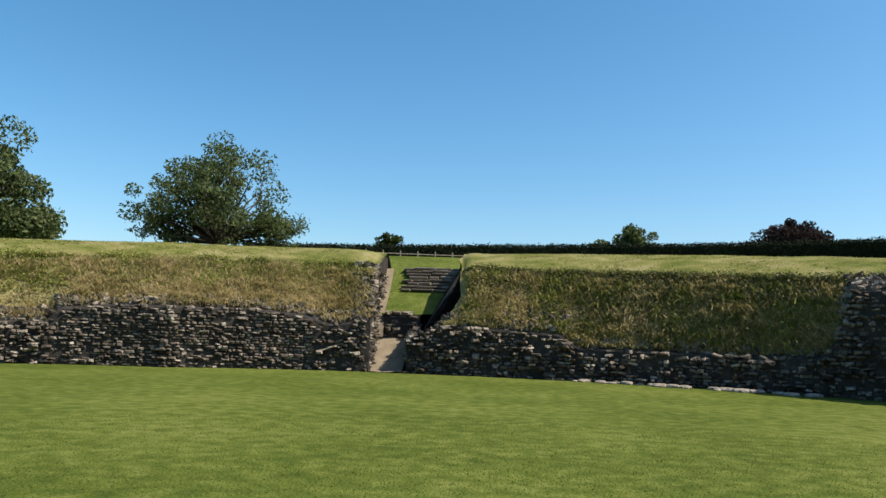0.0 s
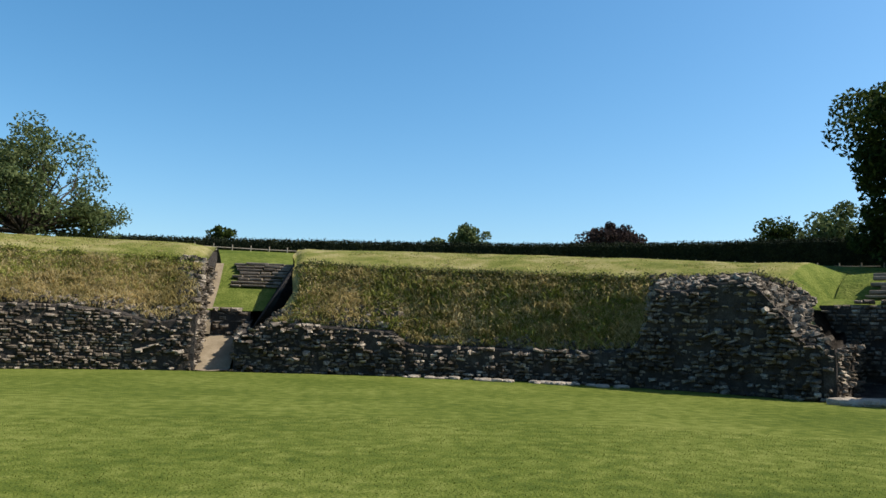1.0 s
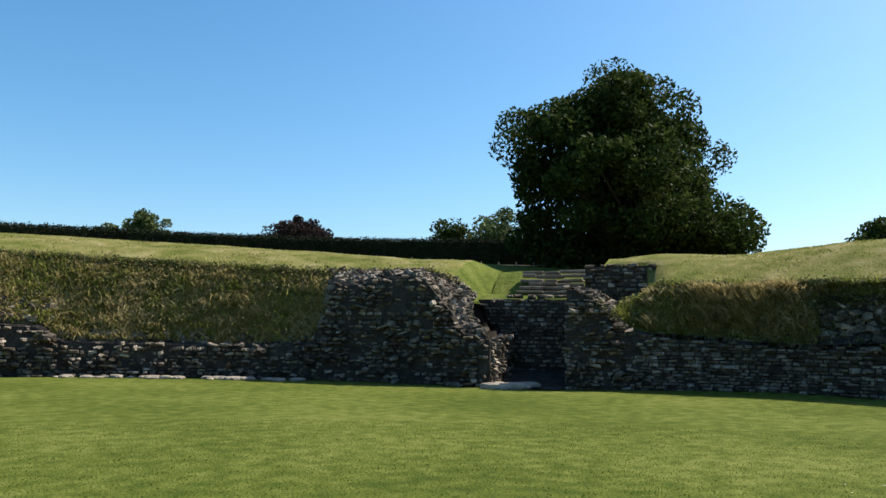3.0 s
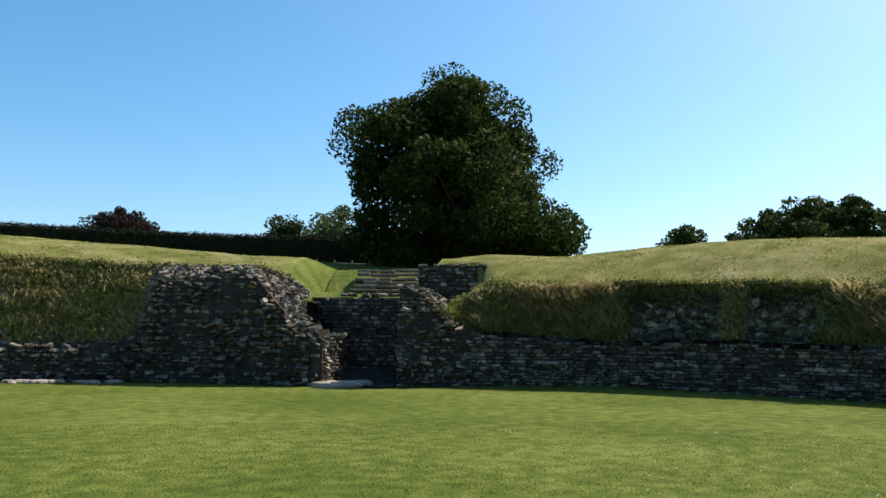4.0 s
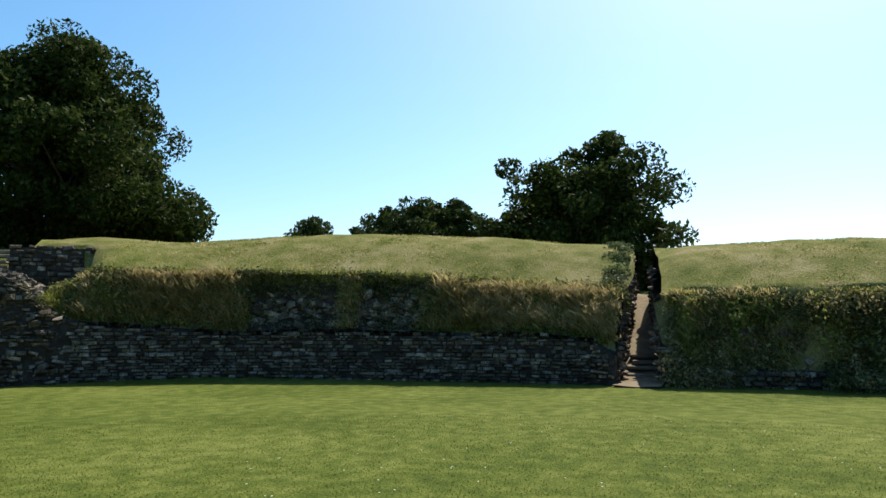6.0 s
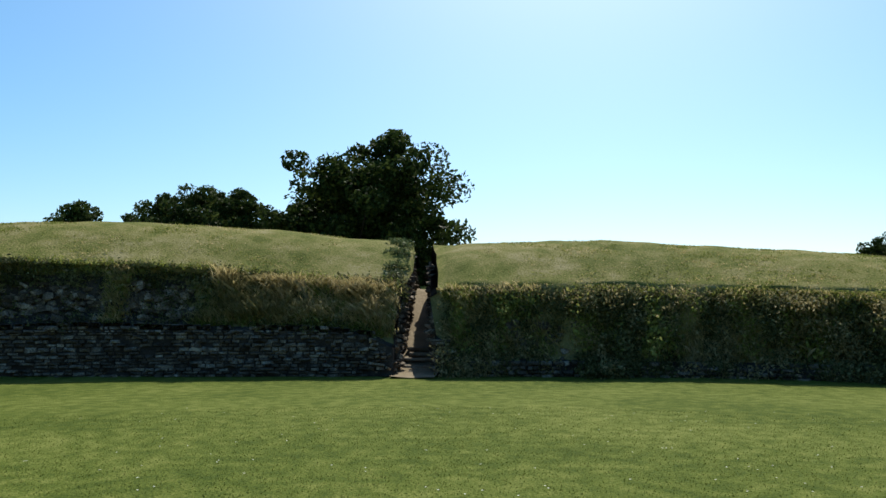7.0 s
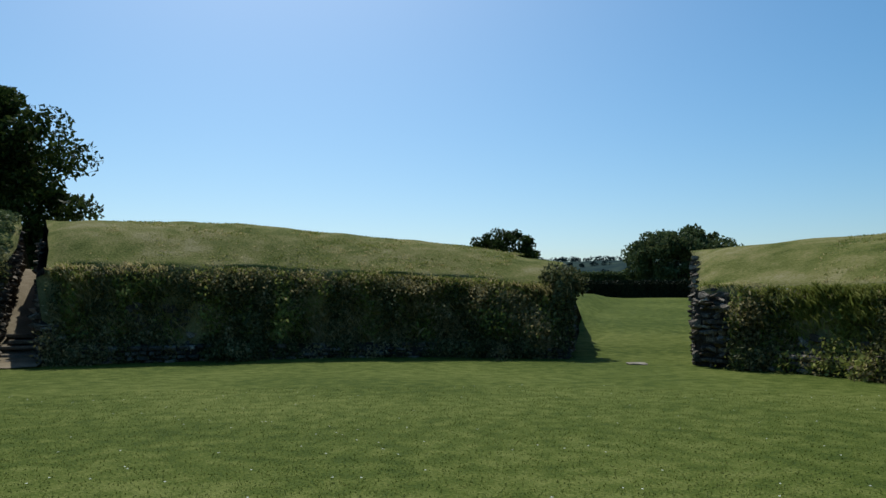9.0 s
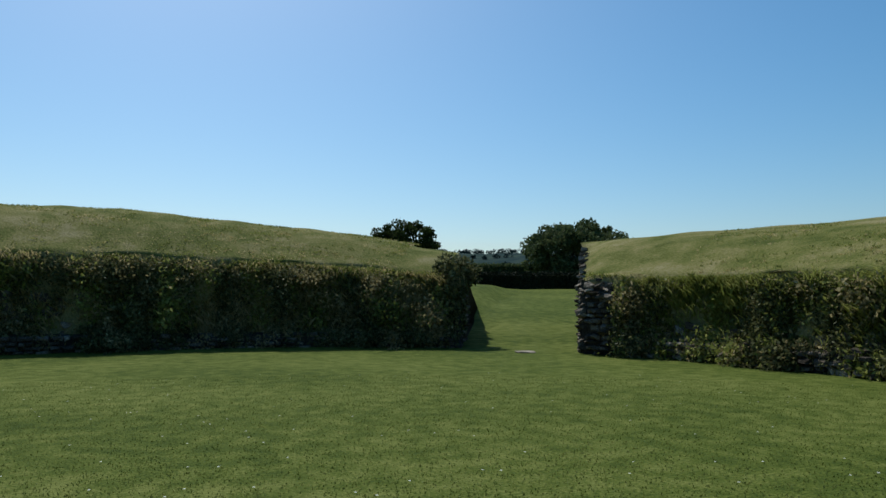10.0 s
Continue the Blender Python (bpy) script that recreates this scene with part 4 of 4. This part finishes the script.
def far_hill():
    n, m = 80, 12
    rise = lambda f: 3 + 21.5 * smooth(0, 1, f)
    verts = []
    for i in range(n):
        yaw = -98 - 60 * i / (n - 1)
        for j in range(m):
            f = j / (m - 1)
            verts.append(far_point(yaw, 200 + 180 * f, rise(f) + 1.2 * noise.noise(Vector((i * 0.21, j * 0.4, 3)))))
    ob = mesh_object("backdrop", verts, grid_faces(n, m), HILL, smooth_shade=True)
    tagged(ob, "wooded hillside far off with hedged fields, haze painted in blue", "hillside", kind="structure")
    rng = np.random.default_rng(111)
    trees, k = 420, 26000
    yaws, fs, sizes = -98 - 60 * rng.random(trees), rng.random(trees), rng.uniform(0.7, 1.8, trees)
    fs[:200] = rng.uniform(0.9, 1.0, 200)
    which = rng.integers(0, trees, k)
    base = np.array([tuple(far_point(y, 200 + 180 * f, rise(f) + 0.35 * z)) for y, f, z in zip(yaws, fs, sizes)])
    d = rng.normal(size=(k, 3))
    d /= np.linalg.norm(d, axis=1)[:, None]
    pos = base[which] + d * (sizes[which] * rng.random(k) ** 0.3)[:, None] * np.array([1.5, 1.5, 1.0])
    ob = scatter_mesh("far_woods", [leaf_quads(pos, 0.5, rng)], HILL)
    tagged(ob, "far woods and hedgerow trees on the hillside, haze painted in blue", "woods", kind="stuff")


far_hill()


def far_house(yaw, d, z, w, h):
    root = tagged(new("house"), "small white house far off on the hillside", "house", group="far houses")
    root.location = far_point(yaw, d, z)
    root.rotation_euler = (0, 0, radians(yaw + 20))
    bm = bmesh.new()
    bmesh.ops.create_cube(bm, size=1, matrix=Matrix.Translation((0, 0, h / 2)) @ Matrix.Diagonal((w, w * 0.6, h, 1)))
    part("wall", bm, WHITE, root)
    bm = bmesh.new()
    vs = [bm.verts.new(c) for c in ((-w * 0.55, -w * 0.36, h), (w * 0.55, -w * 0.36, h), (w * 0.55, w * 0.36, h), (-w * 0.55, w * 0.36, h), (-w * 0.5, 0, h + w * 0.3), (w * 0.5, 0, h + w * 0.3))]
    for f in ((0, 1, 5, 4), (2, 3, 4, 5), (0, 4, 3), (1, 2, 5), (3, 2, 1, 0)):
        bm.faces.new([vs[i] for i in f])
    part("roof", bm, BARK, root)
    for x in (-0.25, 0.25):
        bm = bmesh.new()
        bmesh.ops.create_cube(bm, size=1, matrix=Matrix.Translation((x * w, -w * 0.3, h * 0.6)) @ Matrix.Diagonal((w * 0.12, 0.2, h * 0.25, 1)))
        part("window", bm, GLASS_DARK, root)


far_house(-123.2, 330, 17.6, 4.5, 1.3)
far_house(-122.2, 345, 19.0, 3.6, 1.1)


# ---- daisies in the lawn ----
def daisies():
    rng = np.random.default_rng(121)
    n = 230
    r = 5.5 + 10 * rng.random(n)
    yaw = np.radians(rng.uniform(-158, -55, n))
    pos = np.stack([0.6 - np.sin(yaw) * r, -0.3 + np.cos(yaw) * r, np.full(n, 0.04)], 1)
    hexa = np.stack([pos + np.array([math.cos(k * math.pi / 3), math.sin(k * math.pi / 3), 0]) * 0.011 for k in range(6)], 1)
    ob = scatter_mesh("daisies", [hexa], PETAL)
    tagged(ob, "tiny white daisies scattered through the mown lawn", "flowers", kind="stuff")


daisies()


def lawn_blades(label, count, height, width, mat, seed):
    """Mown blades standing in the nearer lawn, in a patchy growth."""
    rng = np.random.default_rng(seed)
    r = 4.8 + 10.5 * rng.random(count * 2) ** 1.25
    yaw = np.radians(rng.uniform(-156, 42, count * 2))
    x, y = 0.6 - np.sin(yaw) * r, -0.3 + np.cos(yaw) * r
    thick = np.array([noise.noise(Vector((a * 1.1, b * 1.1, seed))) for a, b in zip(x, y)])
    keep = rng.random(count * 2) < 0.6 + 0.3 * thick
    roots = np.stack([x, y, np.full(count * 2, -0.004)], 1)[keep][:count]
    ob = scatter_mesh("lawn_grass", [blades(roots, np.full(len(roots), height), 0.7, width, rng)], mat)
    tagged(ob, label, "grass", kind="stuff")


BLADE = material("lawn_blade", [(0.3, (0.067, 0.091, 0.015)), (0.5, (0.115, 0.138, 0.025)), (0.7, (0.21, 0.218, 0.063))], 0.6, 4, 0.8, 0, 0.25, "island", patch=(0.4, 0.4))
lawn_blades("short green mown grass blades of the lawn", 110000, 0.019, 0.005, BLADE, 191)


def bramble(label, p, s, z, reach, seed):
    rng = np.random.default_rng(seed)
    q = at(p, s, z)
    pts, rad = [], []
    side = (at(p - 1, s) - q).normalized()
    for i in range(10):
        f = i / 9
        pts.append(Vector((0, 0, 0)) + side * reach * f + Vector((0, 0, reach * (1.5 * f - 1.25 * f * f))))
        rad.append(0.018 * (1 - 0.7 * f))
    v, f = tube(pts, rad, 5)
    root = tagged(new("bramble"), label, "bramble")
    root.location = q
    mesh_object("stem", v, f, GREEN, root)
    pos = np.array([tuple(pts[int(k)]) for k in rng.integers(1, 10, 24)]) + rng.normal(size=(24, 3)) * 0.05
    scatter_mesh("leaves", [leaf_quads(pos, 0.05, rng)], IVY, root)


bramble("arching bramble shoot over the bank's end", 6.2, 3.2, 2.7, 1.2, 131)
bramble("tall weed sprig standing on the bank's edge", 60.5, 2.2, 3.5, 0.8, 132)


def ivy_clump(label, p, s, z, size, count, seed, mat=IVY):
    rng = np.random.default_rng(seed)
    q = at(p, s, z)
    root = tagged(new("ivy_clump"), label, "ivy")
    root.location = q
    d = rng.normal(size=(count, 3))
    d /= np.linalg.norm(d, axis=1)[:, None]
    pos = d * (rng.uniform(0.3, 1, count) ** 0.5)[:, None] * np.array(size) * (1 + 0.3 * np.sin(d[:, :1] * 7))
    scatter_mesh("leaves", [leaf_quads(pos, 0.07, rng)], mat, root)
    v, f = tube([Vector((0, 0, -size[2])), Vector((0.03, 0, 0)), Vector((0, 0.05, size[2] * 0.6))], [0.05, 0.04, 0.015], 6)
    mesh_object("stem", v, f, BARK, root)


ivy_clump("dark ivy clump crowning the bank's end", 6.0, 2.9, 2.3, (0.7, 0.7, 0.55), 2600, 141)
ivy_clump("dark ivy hanging down the entrance corner", 5.9, 2.2, 1.3, (0.45, 0.45, 1.2), 2400, 142)
for s, wide, seed in ((3.2, 0.42, 143), (4.6, 0.5, 144), (6.0, 0.55, 146), (7.4, 0.6, 147)):
    ivy_clump("pale straggling shrub along the passage wall's top", 46.0 + END_PASSAGE_N(s), s, bank_top(45.9, s) - 0.15, (wide, wide, 0.26), 520, seed, THORN)
ivy_clump("dark scrub hanging over the passage's corner", 45.5, 2.3, 2.7, (0.4, 0.4, 0.7), 1300, 145)


def parked_car(label, yaw, dist, z, turn):
    root = tagged(new("car"), label, "car")
    root.location = far_point(yaw, dist, z)
    root.rotation_euler = (0, 0, radians(turn))
    outline = [(-2.1, 0.35), (-2.15, 0.75), (-1.95, 0.95), (-1.3, 1.0), (-0.75, 1.45), (0.9, 1.5), (1.75, 1.05), (2.1, 0.95), (2.15, 0.4)]
    bm = bmesh.new()
    rows = [[bm.verts.new((x, y * (0.86 if z_ > 1.1 else 1), z_)) for x, z_ in outline] for y in (-0.85, 0.85)]
    n = len(outline)
    for i in range(n):
        bm.faces.new((rows[0][i], rows[0][(i + 1) % n], rows[1][(i + 1) % n], rows[1][i]))
    bm.faces.new(rows[0][::-1])
    bm.faces.new(rows[1])
    bmesh.ops.bevel(bm, geom=bm.edges[:], offset=0.06, segments=2, affect="EDGES")
    part("body", bm, WHITE, root)
    for y in (-0.83, 0.83):
        bm = bmesh.new()
        vs = [bm.verts.new((x, y, z_)) for x, z_ in ((-0.95, 1.08), (-0.6, 1.38), (0.8, 1.4), (1.35, 1.08))]
        bm.faces.new(vs)
        bmesh.ops.solidify(bm, geom=bm.faces[:], thickness=0.03)
        part("window", bm, GLASS_DARK, root)
        for x in (-1.35, 1.35):
            bm = bmesh.new()
            bmesh.ops.create_cone(bm, cap_ends=True, segments=18, radius1=0.32, radius2=0.32, depth=0.22, matrix=Matrix.Translation((x, y * 0.95, 0.32)) @ Matrix.Rotation(math.pi / 2, 4, "X"))
            part("wheel", bm, RUBBER, root)


parked_car("white parked car under the chestnut tree", -44.2, 70.0, 6.3, 50)


# ---- trees ----
def build_tree(label, yaw, dist, ground_z, low, top, width, leaf_mat, leaves, leaf, seed, clumps=60, lean=0.0, lobes=None, hollow=0.55, trunk_r=None, twiggy=0, name="tree"):
    """A tapered trunk with limbs that run to clumps of leaves; lobes are (across, up, size) in crown halves."""
    rng = np.random.default_rng(seed)
    base = Vector((0.6 - math.sin(radians(yaw)) * dist, -0.15 + math.cos(radians(yaw)) * dist, ground_z))
    right = Vector((math.cos(radians(yaw)), math.sin(radians(yaw)), 0))
    away = Vector((-math.sin(radians(yaw)), math.cos(radians(yaw)), 0))
    root = tagged(new(name), label, "tree" if name == "tree" else "bush")
    root.location = base
    half, mid = (top - low) / 2, (top + low) / 2 - ground_z
    lobes = lobes or [(0, 0, 1.0)]
    centres = []
    while len(centres) < clumps:
        lx, lz, ls = lobes[rng.integers(len(lobes))]
        v = rng.normal(size=3)
        v /= np.linalg.norm(v)
        r = rng.uniform(hollow, 0.93)
        x, y, z = lx + v[0] * r * ls, v[1] * r * ls, lz + v[2] * r * ls
        if abs(z) > 0.97:
            continue
        centres.append((x, y, z))
    raw = np.array(centres)
    lo, hi = raw.min(0), raw.max(0)
    raw = (raw - lo) / (hi - lo) * 2 - 1
    fill = 1 - 0.22 * (60 / clumps) ** 0.33
    centres = [right * (x * fill * width / 2) + away * (y * fill * width / 2) + Vector((0, 0, mid + z * half * fill)) for x, y, z in raw]
    tr = trunk_r or max(0.14, (top - ground_z) * 0.028)
    fork = Vector((0, 0, max(0.8, (low - ground_z) * 0.9 + half * 0.25)))
    v1, f1 = tube([Vector((0, 0, -0.4)), Vector((0.02, 0, 0.5)), fork * 0.6 + Vector((0.08, 0.05, 0)), fork], [tr * 1.35, tr, tr * 0.85, tr * 0.7], 9)
    limb_v, limb_f = list(v1), list(f1)
    for c in centres[:: max(1, len(centres) // (26 + twiggy))]:
        bend = Vector(rng.normal(size=3)) * 0.12 * half
        mids = fork.lerp(c, 0.5) + bend + Vector((0, 0, 0.1 * half))
        v2, f2 = tube([fork, mids, c], [tr * 0.42, tr * 0.22, tr * 0.06], 5)
        o = len(limb_v)
        limb_v += v2
        limb_f += [tuple(a + o for a in f) for f in f2]
    mesh_object("trunk", limb_v, limb_f, BARK, root, True)
    cs = np.array([tuple(c) for c in centres])
    rad = half * 0.30 * rng.uniform(0.6, 1.25, len(cs)) * (60 / clumps) ** 0.33
    which = rng.integers(len(cs), size=leaves)
    d = rng.normal(size=(leaves, 3))
    d /= np.linalg.norm(d, axis=1)[:, None]
    pos = cs[which] + d * (rad[which] * rng.uniform(0.25, 1.0, leaves) ** 0.5)[:, None] * np.array([1.15, 1.15, 0.85])
    pos = pos[pos[:, 2] > (low - ground_z) - 0.3]
    scatter_mesh("crown", [leaf_quads(pos, leaf, rng)], leaf_mat, root)
    return root


build_tree("spreading hawthorn tree with sparse grey-green leaves on the bank", 24.1, 43.0, 5.2, 5.3, 12.2, 10.4, THORN, 21000, 0.1, 11, 230,
           lobes=[(0.0, 0.15, 0.8), (-0.5, -0.5, 0.5), (-0.25, -0.1, 0.7), (0.6, -0.5, 0.4), (0.0, 0.4, 0.6), (0, -0.5, 0.7)], hollow=0.2, twiggy=70)
build_tree("tall broadleaf tree with heavy drooping boughs beyond the bank", 41.2, 55.0, 5.4, 6.0, 15.3, 14.6, THORN, 30000, 0.16, 12, 80,
           lobes=[(-0.2, 0.1, 0.8), (0.35, 0.35, 0.5), (0.45, -0.25, 0.45), (0.0, 0.6, 0.4), (0.75, -0.75, 0.25)])
build_tree("large dark horse chestnut tree in full leaf", -42.5, 53.0, 5.2, 5.7, 21.2, 17.6, LEAF, 95000, 0.18, 13, 190,
           lobes=[(-0.2, 0.1, 0.75), (-0.05, 0.45, 0.5), (-0.1, 0.55, 0.42), (0.2, 0.35, 0.5), (-0.45, 0.3, 0.45), (-0.2, -0.3, 0.7), (0.3, -0.05, 0.6), (0.68, -0.68, 0.3),
                  (-0.42, 0.1, 0.5), (0.15, -0.5, 0.65), (-0.3, -0.6, 0.55), (0.5, -0.5, 0.45), (-0.5, -0.4, 0.45)], hollow=0.5)
build_tree("round broadleaf tree behind the narrow passage", -79.8, 46.0, 3.2, 2.9, 13.7, 12.9, LEAF, 60000, 0.16, 14, 200,
           lobes=[(0, 0.1, 0.85), (0.35, -0.3, 0.65), (-0.4, -0.1, 0.65), (-0.3, 0.3, 0.6), (0.1, 0.4, 0.6), (0.1, 0, 0.7), (-0.45, -0.4, 0.55), (0, -0.75, 0.5), (0.45, -0.7, 0.45)], hollow=0.25)
build_tree("broad low tree in the field behind the bank", -68.4, 72.0, 4.4, 5.0, 13.9, 15.2, LEAF, 44000, 0.18, 15, 230, hollow=0.6)
build_tree("small round tree far behind the bank", -59.1, 90.0, 5.0, 8.8, 14.9, 5.6, LEAF, 4500, 0.24, 16, 40, hollow=0.3)
build_tree("small round tree far behind the bank", -62.7, 92.0, 5.0, 8.6, 13.9, 6.0, LEAF, 4000, 0.24, 17, 35, hollow=0.3)
build_tree("dark spreading tree standing beyond the southeast bank", -116.5, 60.0, 2.6, 3.8, 7.8, 5.8, LEAF, 12000, 0.13, 18, 110, hollow=0.5)
build_tree("dense rounded bush beyond the wide entrance", -129.4, 72.0, 2.3, 1.0, 9.2, 11.0, THORN, 34000, 0.17, 19, 200, hollow=0.6, name="bush")
build_tree("broadleaf tree far behind the hedge", -7.5, 110.0, 7.5, 11.5, 18.0, 6.2, THORN, 4500, 0.26, 20, 45, hollow=0.3)
build_tree("small bush far behind the hedge", -4.9, 110.0, 7.5, 12.2, 15.8, 4.0, THORN, 1800, 0.26, 21, 25, name="bush")
build_tree("small dark bush showing above the hedge", 11.0, 90.0, 7.5, 10.5, 13.6, 3.2, LEAF, 1800, 0.2, 22, 25, name="bush")
build_tree("domed copper beech tree far behind the hedge", -18.1, 120.0, 7.3, 6.0, 20.2, 12.4, COPPER, 40000, 0.24, 23, 280, hollow=0.65)
build_tree("grey-green tree far behind the hedge", -29.6, 100.0, 6.8, 8.0, 17.4, 7.0, LEAF, 5500, 0.26, 24, 60, hollow=0.3)
build_tree("pale square-topped tree far behind the hedge", -32.5, 98.0, 6.8, 8.0, 18.6, 9.0, THORN, 9000, 0.26, 25, 80, hollow=0.3)
